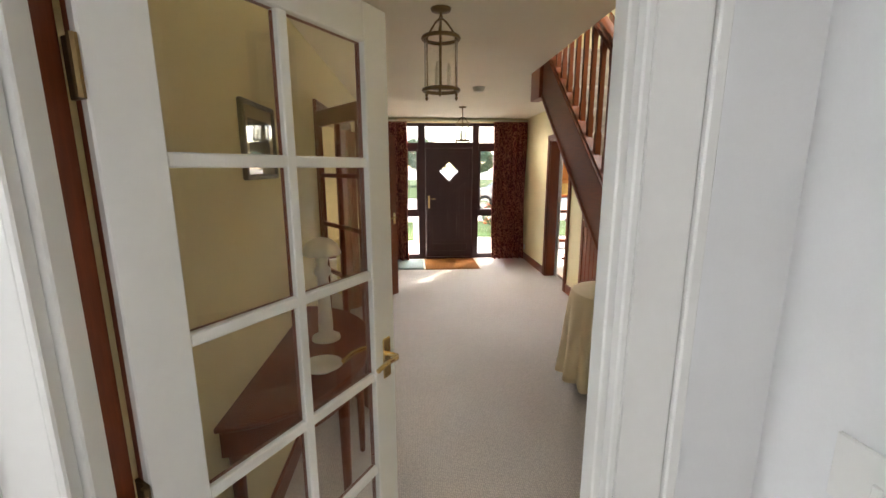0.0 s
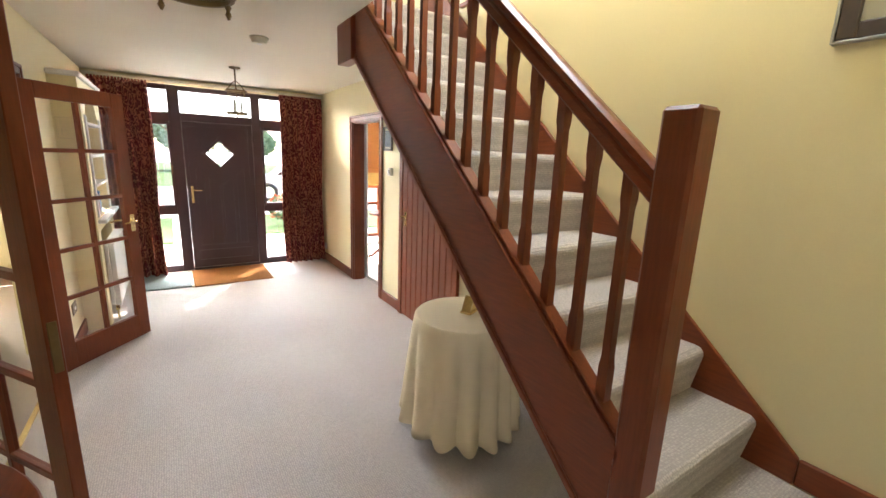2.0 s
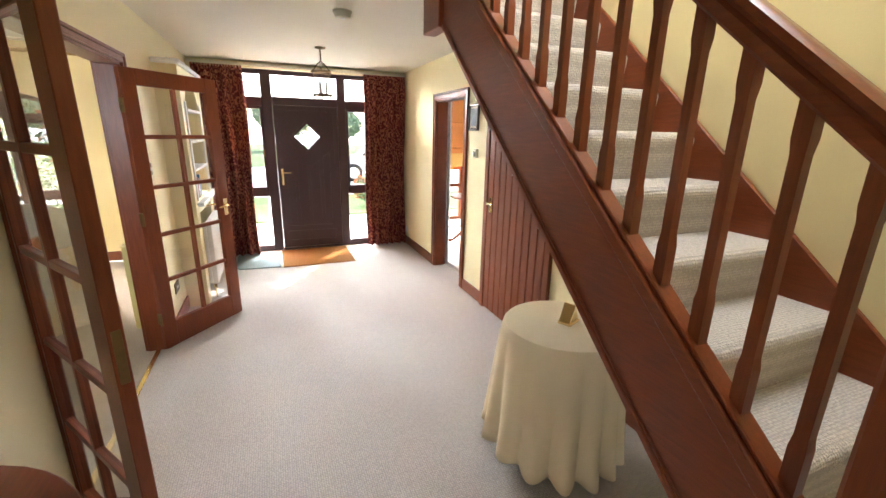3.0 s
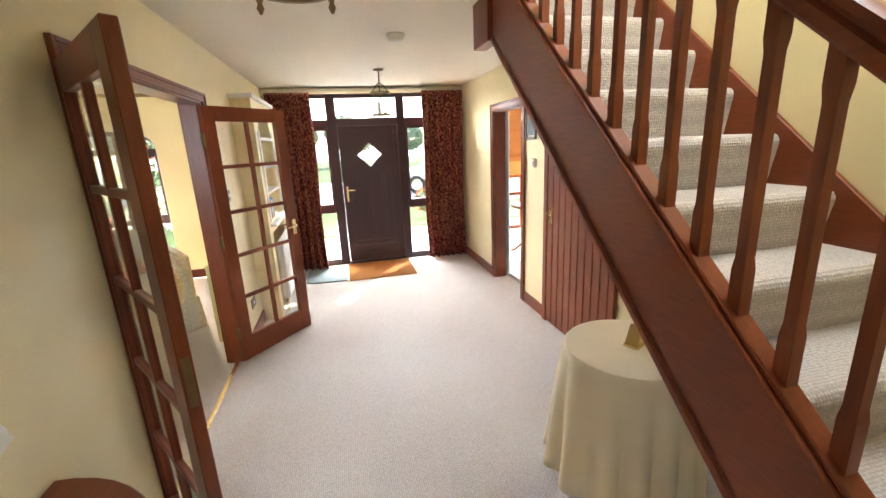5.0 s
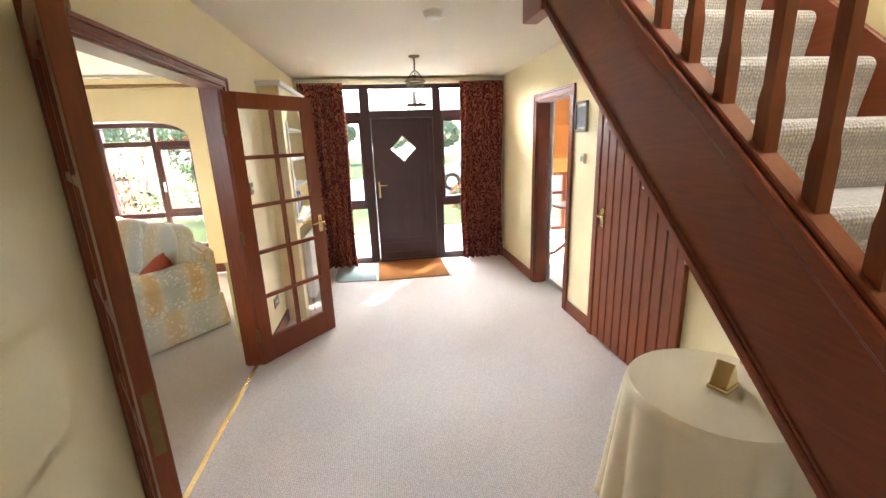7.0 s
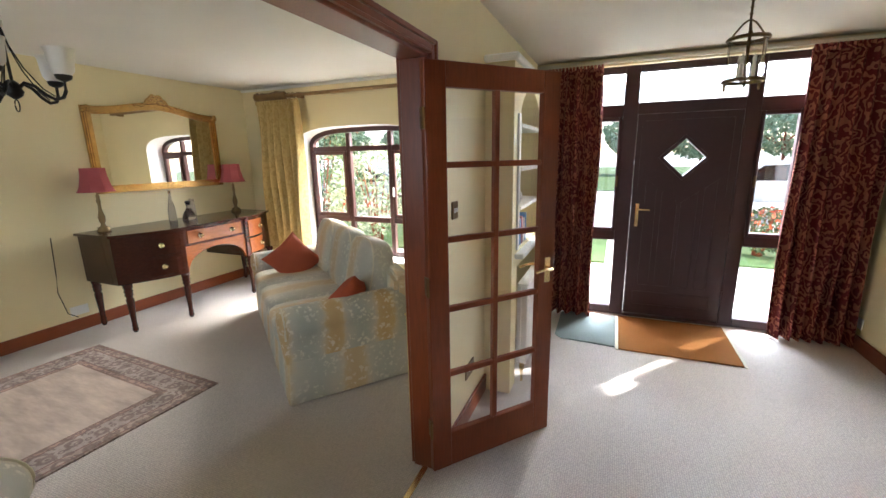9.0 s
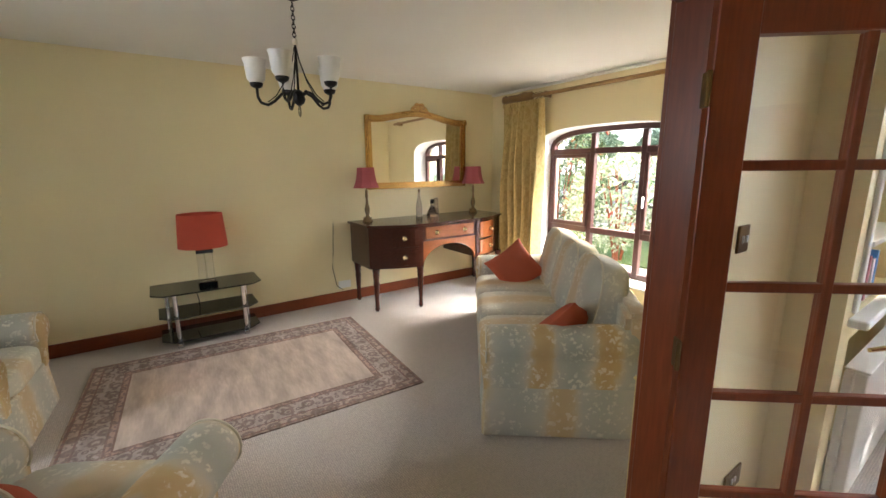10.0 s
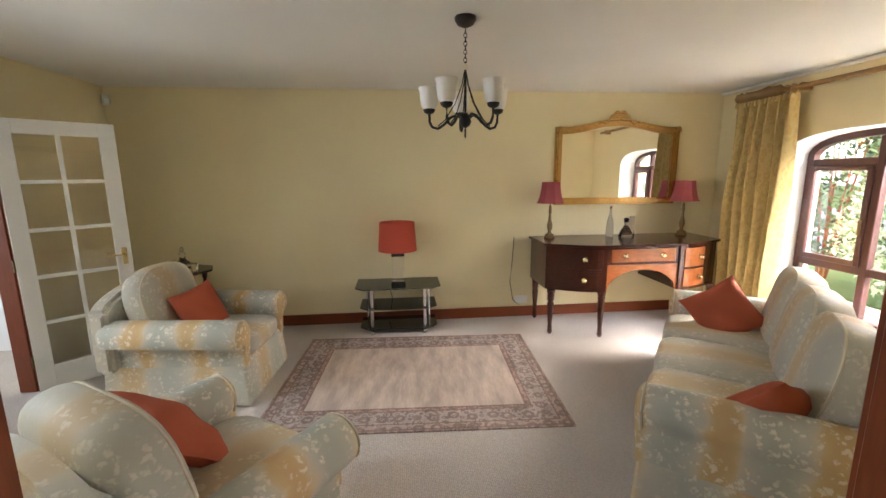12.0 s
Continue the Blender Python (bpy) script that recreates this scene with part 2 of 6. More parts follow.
PAPER = mat("cream_picture_mount", (0.72, 0.66, 0.5), 0.8, grain=0.03, scale=80)

# ---- doors ----


def lever(parent, x, z, side, y, material=None):
    """A lever handle on its plate, on the face at y that looks along side (+1 or -1)."""
    material = material or BRASS
    h = boxes("handle_plate", material, parent, (x - 0.02, x + 0.02, min(y, y + side * 0.007), max(y, y + side * 0.007), z - 0.085, z + 0.055), bevel=0.004, label="brass back plate")
    bm = bmesh.new()
    tube(bm, [(x, y, z), (x, y + side * 0.045, z), (x - 0.012, y + side * 0.052, z), (x - 0.06, y + side * 0.052, z + 0.004), (x - 0.11, y + side * 0.05, z - 0.004)], [0.009, 0.008, 0.0085, 0.008, 0.007], 8)
    part("lever_handle", bm, material, h, "brass lever", smooth=True)


def glazed_door(name, m, width, height, front, back, label, category="door", cols=2, rows=5, bottom=0.2, handles=True):
    """A door leaf of two by five panes; hinges at the origin, leaf along +x."""
    d = thing(name, m, label, category)
    t, st, mu = 0.02, 0.105, 0.028

    def slab(nm, x0, x1, z0, z1, k=1.0):
        bm = bmesh.new()
        box(bm, x0, x1, -t * k, 0, z0, z1)
        box(bm, x0, x1, 0, t * k, z0, z1)
        bmesh.ops.remove_doubles(bm, verts=bm.verts[:], dist=1e-5)
        mid = [f for f in bm.faces if abs(f.calc_center_median().y) < 1e-4 and abs(f.normal.y) > 0.9]
        bmesh.ops.delete(bm, geom=mid, context="FACES_ONLY")
        for f in bm.faces:
            f.material_index = 1 if f.calc_center_median().y > 0 else 0
        bmesh.ops.bevel(bm, geom=[e for e in bm.edges if len(e.link_faces) == 2 and e.calc_face_angle(0) > 0.6], offset=0.003, segments=1, affect="EDGES", clamp_overlap=True)
        me = bpy.data.meshes.new(nm)
        bm.to_mesh(me)
        bm.free()
        me.materials.append(front)
        me.materials.append(back)
        ob = new(nm, me)
        ob.parent = d
        return ob

    slab("stile", 0, st, 0.008, height)
    slab("stile", width - st, width, 0.008, height)
    slab("top_rail", st, width - st, height - 0.105, height, 0.97)
    slab("bottom_rail", st, width - st, 0.008, bottom, 0.97)
    gw = (width - 2 * st - mu * (cols - 1)) / cols
    gh = (height - 0.105 - bottom - mu * (rows - 1)) / rows
    for c in range(1, cols):
        slab("glazing_bar", st + c * gw + (c - 1) * mu, st + c * (gw + mu), bottom, height - 0.105, 0.8)
    for r in range(1, rows):
        slab("glazing_bar", st, width - st, bottom + r * gh + (r - 1) * mu, bottom + r * (gh + mu), 0.75)
    pane_mesh = None
    for c in range(cols):
        for r in range(rows):
            if pane_mesh is None:
                ob = boxes("pane", GLASS, d, (-gw / 2 - 0.004, gw / 2 + 0.004, -0.002, 0.002, -gh / 2 - 0.004, gh / 2 + 0.004))
                pane_mesh = ob.data
            else:
                ob = new("pane", pane_mesh)
                ob.parent = d
            ob.visible_shadow = False
            ob.location = (st + gw / 2 + c * (gw + mu), 0, bottom + gh / 2 + r * (gh + mu))
    if handles:
        for s in (-1, 1):
            lever(d, width - 0.05, 1.0, s, s * t)
    else:
        boxes("lock", BRONZE, d, (width - 0.002, width + 0.003, -0.012, 0.012, 0.93, 1.09), bevel=0.001, label="dull metal lock face")
        for z in (1.93, 0.1):
            boxes("bolt", BRONZE, d, (width - 0.07, width - 0.045, t, t + 0.012, z - 0.05, z + 0.05), bevel=0.003, label="small dark flush bolt")
    for z in (0.25, 1.0, 1.75):
        bm = bmesh.new()
        tube(bm, [(-0.008, -0.022, z - 0.045), (-0.008, -0.022, z + 0.045)], 0.007, 8)
        box(bm, -0.006, 0.0, -0.02, 0.018, z - 0.045, z + 0.045)
        part("hinge", bm, BRONZE, d)
    return d


glazed_door("entry_door", pose(-0.6, 1.12, 0, 0, 0, 57.6), 0.765, 2.05, WHITE, WOOD, "open glazed door, white on one side, stained brown on the other", bottom=0.27)
glazed_door("hall_door", pose(-0.8, 5.03, 0, 0, 0, 50), 0.75, 1.985, WOOD, WOOD, "open mahogany stained ten-pane glazed door to the living room")
glazed_door("hall_door", pose(-0.8, 3.53, 0, 0, 0, -54.5), 0.75, 1.985, WOOD, WOOD, "open mahogany stained glazed door with a lock in its edge", handles=False)
glazed_door("living_door", pose(-3.5, 1.33, 0, 0, 0, 131), 0.69, 2.05, WHITE, WHITE, "open white painted ten-pane glazed door")


def casing(name, axis, plane, a0, a1, top, depth0, depth1, material, w=0.065, face=(1,), label="", proud=0.016):
    """The lining and the moulded architraves of a door opening from a0 to a1."""
    ob = tagged(new(name), label, "door frame", kind="structure")

    def pc(nm, lo, hi, d0, d1, z0, z1):
        b = (lo, hi, d0, d1, z0, z1) if axis == "y" else (d0, d1, lo, hi, z0, z1)
        boxes(nm, material, ob, b, bevel=0.003)
    lin = 0.03
    pc("lining", a0, a0 + lin, depth0, depth1, 0, top)
    pc("lining", a1 - lin, a1, depth0, depth1, 0, top)
    pc("lining", a0, a1, depth0, depth1, top, top + lin)
    for s in face:
        d = depth1 if s > 0 else depth0
        for k, (q0, q1, pr) in enumerate(((0.0265, w - 0.0205, proud), (w - 0.02, w, proud + 0.008), (0.012, 0.026, proud + 0.004))):
            e0, e1 = sorted((d + s * 0.0005, d + s * pr))
            pc("architrave", a0 - q1 + lin, a0 - q0 + lin, e0, e1, 0, top + q1)
            pc("architrave", a1 + q0 - lin, a1 + q1 - lin, e0, e1, 0, top + q1)
            pc("architrave", a0 - q0 + lin, a1 + q0 - lin, e0, e1, top + q0, top + q1)
    return ob


casing("door_frame_living", "x", 0, 3.49, 5.07, 1.995, XL - 0.13, XL, WOOD, w=0.072, face=(1, -1), label="mahogany stained frame of the double glazed doors")
casing("door_frame_kitchen", "x", 0, 5.52, 6.34, 1.965, XR, XR + 0.12, WOOD, w=0.085, face=(-1, 1), label="mahogany stained frame of the kitchen doorway")
casing("door_frame_entry", "y", 0, -0.645, 0.28, 2.065, 1.066, 1.115, WOOD, w=0.08, face=(1,), label="stained hall side of the entry door frame")
casing("door_frame_entry_white", "y", 0, -0.635, 0.225, 2.05, 1.02, 1.065, WHITE, w=0.13, face=(-1,), label="white painted moulded frame of the entry doorway", proud=0.022)

# ---- front door and its lights ----
fd = tagged(new("door_front"), "dark brown front door with a diamond pane, side lights and transom", "front door", kind="structure")
FY0, FY1 = 7.66, 7.74


def fbar(nm, x0, x1, z0, z1, y0=FY0, y1=FY1, material=DARK):
    boxes(nm, material, fd, (x0, x1, y0, y1, z0, z1), bevel=0.006)


for x0, x1 in ((-0.38, -0.29), (0.0, 0.125), (0.94, 1.05), (1.34, 1.43)):
    fbar("frame_post", x0, x1, 0, 2.36)
for x0, x1 in ((-0.29, 0.0), (1.05, 1.34)):
    fbar("frame_rail", x0, x1, 0, 0.08)
    fbar("frame_rail", x0, x1, 0.76, 0.85)
    fbar("frame_rail", x0, x1, 1.91, 2.02)
    fbar("frame_rail", x0, x1, 2.29, 2.36)
    # opening casement of the side light
    for a, b, c, d in ((x0, x0 + 0.03, 0.85, 1.91), (x1 - 0.03, x1, 0.85, 1.91), (x0 + 0.03, x1 - 0.03, 0.85, 0.885), (x0 + 0.03, x1 - 0.03, 1.875, 1.91)):
        fbar("casement", a, b, c, d, FY0 - 0.012, FY0 + 0.05)
    for c, d in ((0.08, 0.76), (0.87, 1.89), (2.02, 2.29)):
        p = boxes("pane", GLASS, fd, (x0, x1, 7.70, 7.706, c, d))
        p.visible_shadow = False
    sx = x1 - 0.015 if x0 < 0 else x0 + 0.015
    boxes("window_handle", BRONZE, fd, (sx - 0.008, sx + 0.008, FY0 - 0.03, FY0 - 0.012, 1.28, 1.38), bevel=0.003)
fbar("frame_rail", 0.125, 0.94, 1.93, 2.03)
fbar("frame_rail", 0.125, 0.94, 2.29, 2.36)
p = boxes("pane", GLASS, fd, (0.125, 0.94, 7.70, 7.706, 2.03, 2.29))
p.visible_shadow = False
fbar("threshold", 0.125, 0.94, 0, 0.03, 7.64, 7.74)

# leaf with a diamond opening
DX, DZ, DR = 0.53, 1.54, 0.165
bm = bmesh.new()
for y in (7.672, 7.728):
    ring = [bm.verts.new(v) for v in ((0.128, y, 0.032), (0.937, y, 0.032), (0.937, y, DZ), (0.937, y, 1.928), (DX, y, 1.928), (0.128, y, 1.928), (0.128, y, DZ))]
    dia = [bm.verts.new(v) for v in ((DX, y, DZ - DR), (DX + DR, y, DZ), (DX, y, DZ + DR), (DX - DR, y, DZ))]
    f = [(ring[0], ring[1], ring[2], dia[1], dia[0]), (ring[2], ring[3], ring[4], dia[2], dia[1]), (ring[4], ring[5], ring[6], dia[3], dia[2]), (ring[6], ring[0], dia[0], dia[3])]
    for q in f:
        bm.faces.new(q)
    if y < 7.7:
        r0, d0 = ring, dia
for a, b in ((r0, ring), (d0, dia)):
    for i in range(len(a)):
        bm.faces.new((a[i], a[(i + 1) % len(a)], b[(i + 1) % len(a)], b[i]))
bmesh.ops.recalc_face_normals(bm, faces=bm.faces[:])
leaf = part("door_leaf", bm, DARK, fd)
bm = bmesh.new()
for r, w, y in ((DR, 0.03, 7.655), (DR + 0.03, 0.012, 7.648)):
    for k in range(4):
        a0, a1 = k * math.pi / 2, (k + 1) * math.pi / 2
        q = [(DX + s * math.cos(a), DZ + s * math.sin(a)) for s, a in ((r, a0), (r + w, a0), (r + w, a1), (r, a1))]
        prism(bm, q, y, 7.673, "y")
part("diamond_frame", bm, DARK, leaf)
bm = bmesh.new()
prism(bm, [(DX - DR, DZ), (DX, DZ - DR), (DX + DR, DZ), (DX, DZ + DR)], 7.698, 7.704, "y")
part("pane", bm, GLASS, leaf).visible_shadow = False
# moulded panel beads
bm = bmesh.new()
for x0, x1 in ((0.24, 0.345), (0.38, 0.52), (0.54, 0.68), (0.715, 0.82)):
    zt0 = 1.28 - 0.0
    hi0 = 1.34 - abs(x0 - DX) * 0.0 + (-0.28 + abs(x0 - DX)) * 0.75
    hi1 = 1.34 + (-0.28 + abs(x1 - DX)) * 0.75
    for q in (((x0, 0.32), (x0 + 0.012, 0.32), (x0 + 0.012, hi0), (x0, hi0)), ((x1 - 0.012, 0.32), (x1, 0.32), (x1, hi1), (x1 - 0.012, hi1)),
              ((x0, 0.32), (x1, 0.32), (x1, 0.332), (x0, 0.332)), ((x0, hi0 - 0.012), (x1, hi1 - 0.012), (x1, hi1), (x0, hi0))):
        prism(bm, list(q), 7.664, 7.673, "y")
for x0, x1, z0, z1 in ((0.2, 0.86, 0.12, 0.132), (0.2, 0.86, 0.25, 0.262), (0.2, 0.212, 0.132, 0.25), (0.848, 0.86, 0.132, 0.25), (0.17, 0.89, 1.87, 1.882), (0.17, 0.182, 1.2, 1.87), (0.878, 0.89, 1.2, 1.87)):
    box(bm, x0, x1, 7.664, 7.673, z0, z1)
part("panel_bead", bm, DARK, leaf)
h = boxes("handle_plate", BRASS, leaf, (0.165, 0.198, 7.66, 7.672, 0.9, 1.12), bevel=0.004, label="brass back plate")
bm = bmesh.new()
tube(bm, [(0.182, 7.665, 1.07), (0.182, 7.62, 1.07), (0.2, 7.612, 1.07), (0.29, 7.614, 1.068)], [0.01, 0.009, 0.0095, 0.008], 8)
part("lever_handle", bm, BRASS, h, smooth=True)
for z in (0.3, 1.0, 1.75):
    boxes("hinge", DARK, fd, (0.93, 0.95, 7.645, 7.66, z - 0.05, z + 0.05), bevel=0.003)

# ---- stairs ----
NY, NZ, GO, RI = 1.858, 0.682, 0.2203, 0.1915
ZL, SX, XS = 0.49, 0.998, 1.775     # landing, outer face of the string, stair wall


def up_z(y):
    return 1.491 + 0.869 * (y - 2.75)


def low_z(y):
    return 1.09 + 0.868 * (y - 2.75)


def rail_z(y):
    return 1.668 + 0.862 * (y - 2.05)


bm = bmesh.new()
prism(bm, [(1.116, 0), (2.0, 0), (2.0, low_z(2.0) + 0.02), (4.2, low_z(4.2) + 0.02), (4.2, 4.9), (1.116, 4.9)], XS, XR - 0.001, "x")
tagged(part("wall_stair", bm, WALL), "cream yellow painted wall along the staircase", "wall", kind="structure")
stair = thing("staircase", pose(0, 0, 0), "carpeted staircase with mahogany stained strings, newel and balusters", "staircase")


def step_profile(k):
    y, z = NY + (k - 1) * GO, NZ + (k - 1) * RI
    pts = [(y + 0.028, z - RI - 0.004)]
    for a in range(0, 8):
        t = math.radians(195 - 15 * a)
        pts.append((y + 0.034 + 0.034 * math.cos(t), z - 0.034 + 0.034 * math.sin(t)))
    pts += [(y + GO + 0.06, z), (y + GO + 0.06, z - RI - 0.004)]
    return pts


for k in range(1, 12):
    bm = bmesh.new()
    prism(bm, step_profile(k), SX + 0.03, XS - 0.022, "x")
    part("step", bm, CARPET, stair, "beige carpeted step", smooth=True)
boxes("landing", CARPET, stair, (SX + 0.02, XS - 0.002, 1.118, NY + 0.05, 0.2, ZL), bevel=0.02, label="beige carpeted quarter landing")
boxes("step", CARPET, stair, (0.78, SX + 0.02, 1.135, 1.75, 0, 0.326), bevel=0.02, label="beige carpeted step")
boxes("step", CARPET, stair, (0.56, 0.78, 1.135, 1.75, 0, 0.163), bevel=0.02, label="beige carpeted step")
E0, E1 = 1.94, 4.2
bm = bmesh.new()
prism(bm, [(E0, low_z(E0)), (E1, low_z(E1)), (E1, up_z(E1)), (E0, up_z(E0))], SX, SX + 0.035, "x")
part("string_board", bm, WOOD_Y, stair, "broad mahogany stained outer string", bevel=0.003)
for fz, off, h, x0, x1 in ((low_z, -0.004, 0.034, SX - 0.012, SX), (low_z, 0.03, 0.012, SX - 0.006, SX), (up_z, -0.062, 0.012, SX - 0.006, SX), (up_z, -0.05, 0.05, SX - 0.014, SX + 0.07), (up_z, 0.0, 0.02, SX + 0.0, SX + 0.06)):
    bm = bmesh.new()
    prism(bm, [(E0, fz(E0) + off), (E1, fz(E1) + off), (E1, fz(E1) + off + h), (E0, fz(E0) + off + h)], x0, x1, "x")
    part("string_moulding", bm, WOOD_Y, stair, bevel=0.004)


def wall_z(y):
    return NZ + RI / GO * (y - NY)


bm = bmesh.new()
prism(bm, [(1.72, ZL), (1.72, ZL + 0.105), (4.5, wall_z(4.5) + 0.055), (4.5, wall_z(4.5) - 0.25), (2.1, ZL)], XS - 0.022, XS - 0.001, "x")
part("wall_string", bm, WOOD_Y, stair, bevel=0.004)
bm = bmesh.new()
prism(bm, [(E0, low_z(E0) + 0.03), (4.2, low_z(4.2) + 0.03), (4.2, low_z(4.2) + 0.045), (E0, low_z(E0) + 0.045)], SX + 0.036, XS - 0.001, "x")
part("soffit", bm, CEIL, stair, "white painted underside of the stairs")
bm = bmesh.new()
box(bm, SX - 0.014, SX + 0.083, 1.866, 1.962, 0, 1.742)
part("newel_post", bm, WOOD, stair, "square mahogany stained newel post", bevel=0.01)
bm = bmesh.new()
rail = [(-0.033, -0.085), (-0.026, -0.095), (0.026, -0.095), (0.033, -0.085), (0.033, -0.055), (0.024, -0.044), (0.033, -0.03), (0.03, -0.01), (0.016, 0.0), (-0.016, 0.0), (-0.03, -0.01), (-0.033, -0.03), (-0.024, -0.044), (-0.033, -0.055)]
RA, RB = 1.95, 4.5
lo = [bm.verts.new((SX + 0.036 + a, RA, rail_z(RA) + b)) for a, b in rail]
hi = [bm.verts.new((SX + 0.036 + a, RB, rail_z(RB) + b)) for a, b in rail]
for i in range(len(rail)):
    j = (i + 1) % len(rail)
    bm.faces.new((lo[i], lo[j], hi[j], hi[i]))
bm.faces.new(lo)
bm.faces.new(hi[::-1])
bmesh.ops.recalc_face_normals(bm, faces=bm.faces[:])
part("handrail", bm, WOOD_Y, stair, "grooved mahogany stained handrail", smooth=True)
# balusters, square at the ends and chamfered between
y = 2.046
while y < 4.15:
    z0, z1 = up_z(y) + 0.018, rail_z(y) - 0.08
    bm = bmesh.new()
    s, q = 0.0168, 0.0136
    prof = [(s, z0 - 0.02), (s, z0 + 0.10), (q, z0 + 0.13), (q, z1 - 0.11), (s, z1 - 0.08), (s, z1 + 0.01)]
    rings = [[bm.verts.new((SX + 0.036 + a * r, y + b * r, z)) for a, b in ((-1, -1), (1, -1), (1, 1), (-1, 1))] for r, z in prof]
    for a, b in zip(rings, rings[1:]):
        for i in range(4):
            bm.faces.new((a[i], a[(i + 1) % 4], b[(i + 1) % 4], b[i]))
    bm.faces.new(rings[0][::-1])
    bm.faces.new(rings[-1])
    part("baluster", bm, WOOD, stair, bevel=0.002)
    y += 0.1305
boxes("fascia", WOOD, stair, (0.968, SX + 0.05, 4.0, 4.25, 2.18, 2.44), bevel=0.004)

# upper closure of the stairwell
setting("wall_upper", WALL, (0.84, 0.96, 1.116, 4.2, HZ + 0.2, 4.9), (0.96, XR, 5.2, 5.3, HZ + 0.2, 4.9), (0.84, 0.96, 4.2, 5.3, HZ + 1.1, 4.9), label="cream painted upper walls of the stairwell")
setting("ceiling_upper", CEIL, (0.8, XR + 0.1, 1.05, 5.4, 4.9, 5.0), label="white ceiling above the stairwell", category="ceiling")

# Unseen frame on the solid stair wall, added to go with the fill lamp.
lw = tagged(new("unseen_window_stairs"), "unseen window frame added by the stairwell fill lamp", "window", kind="structure")
for y0, y1, z0, z1 in ((1.98, 2.03, 3.0, 4.4), (3.17, 3.22, 3.0, 4.4), (2.03, 3.17, 3.0, 3.05), (2.03, 3.17, 4.35, 4.4)):
    boxes("window_frame", WOOD, lw, (XS - 0.03, XS - 0.001, y0, y1, z0, z1), bevel=0.004)
setting("trim_upper", WOOD_Y, (XS - 0.03, XS - 0.001, 2.9, 3.97, 2.62, 2.648), (XS - 0.03, XS - 0.001, 3.45, 3.56, 2.65, 3.4), label="dark stained trim at upper floor level", category="trim", bevel=0.004)

# ---- skirting ----


def skirting(name, *bs):
    setting(name, WOOD_Y, *bs, label="mahogany stained skirting board", bevel=0.005, category="skirting")


skirting("baseboard_east", (XR - 0.018, XR - 0.0005, 6.4, 7.62, 0, 0.12), (XR - 0.018, XR - 0.0005, 5.03, 5.46, 0, 0.12), (XR - 0.018, XR - 0.0005, 2.02, 3.93, 0, 0.12), (XS - 0.018, XS - 0.0005, 1.118, 1.719, ZL, ZL + 0.105))
skirting("baseboard_west", (XL + 0.0005, XL + 0.018, 1.14, 3.445, 0, 0.12), (XL + 0.0005, XL + 0.018, 5.12, 5.87, 0, 0.12))
skirting("baseboard_living", (-4.7595, -4.742, 1.3, 7.76, 0, 0.12))

# ---- understairs plank door ----
cup = thing("cupboard_door", pose(XR, 0, 0), "tongue-and-groove mahogany stained cupboard door under the stairs", "door")
for i in range(9):
    y0 = 4.05 + i * 0.1
    boxes("plank", WOOD, cup, (-0.03, -0.006, y0 + 0.003, y0 + 0.097, 0.015, 1.9), bevel=0.006)
boxes("backing", WOOD, cup, (-0.012, -0.001, 4.05, 4.95, 0.015, 1.9))
for y0, y1, z0, z1 in ((3.98, 4.045, 0, 1.97), (4.955, 5.02, 0, 1.97), (4.045, 4.955, 1.905, 1.97)):
    boxes("door_frame", WOOD, cup, (-0.034, -0.001, y0, y1, z0, z1), bevel=0.004)
hp = boxes("handle_plate", BRASS, cup, (-0.037, -0.03, 4.86, 4.9, 0.94, 1.08), bevel=0.003, label="brass back plate")
bm = bmesh.new()
tube(bm, [(-0.035, 4.88, 1.03), (-0.08, 4.88, 1.03), (-0.085, 4.86, 1.03), (-0.083, 4.77, 1.03)], 0.008, 8)
part("lever_handle", bm, BRASS, hp, smooth=True)


# ---- hall things ----
# bookcase with an arched front beside the front door
bc = thing("bookcase", pose(0, 0, 0), "cream painted bookcase with arched white-edged shelves above a radiator", "bookcase")
NX = -0.6
AY0, AY1, AZ0, AZS = 6.02, 6.78, 0.98, 1.74
bm = bmesh.new()
box(bm, XL + 0.002, NX, 5.87, AY0, 0, 2.12)
box(bm, XL + 0.002, NX, AY1, 7.0, 0, 2.12)
box(bm, XL + 0.002, NX, AY0, AY1, 0.86, AZ0)
arc = [(AY0, 2.12)]
for i in range(13):
    a = math.pi * (1 - i / 12)
    arc.append(((AY0 + AY1) / 2 + (AY1 - AY0) / 2 * math.cos(a), AZS + 0.28 * math.sin(a)))
arc.append((AY1, 2.12))
prism(bm, arc, XL + 0.002, NX, "x")
part("body", bm, WALL, bc)
boxes("back", WALL, bc, (XL + 0.003, XL + 0.012, AY0, AY1, AZ0, 2.05))
for y0, y1 in ((AY0 - 0.05, AY0 - 0.002), (AY1 + 0.002, AY1 + 0.05)):
    boxes("edge_trim", WHITE, bc, (NX, NX + 0.014, y0, y1, AZ0, AZS + 0.1), bevel=0.004)
boxes("cornice", WHITE, bc, (XL + 0.002, NX + 0.03, 5.84, 7.03, 2.12, 2.16), bevel=0.008)
for z in (1.25, 1.5, 1.77):
    boxes("shelf", WHITE, bc, (XL + 0.013, NX + 0.02, AY0 + 0.001, AY1 - 0.001, z - 0.012, z + 0.012), bevel=0.003)
boxes("ledge", WHITE, bc, (NX, NX + 0.06, AY0 - 0.08, 7.0, 0.93, 0.965), bevel=0.006)
PINK = mat("pink_book_cloth", (0.55, 0.22, 0.26), 0.7, grain=0.05, scale=90)
BLUE = mat("blue_book_cloth", (0.08, 0.28, 0.62), 0.6, grain=0.05, scale=90)
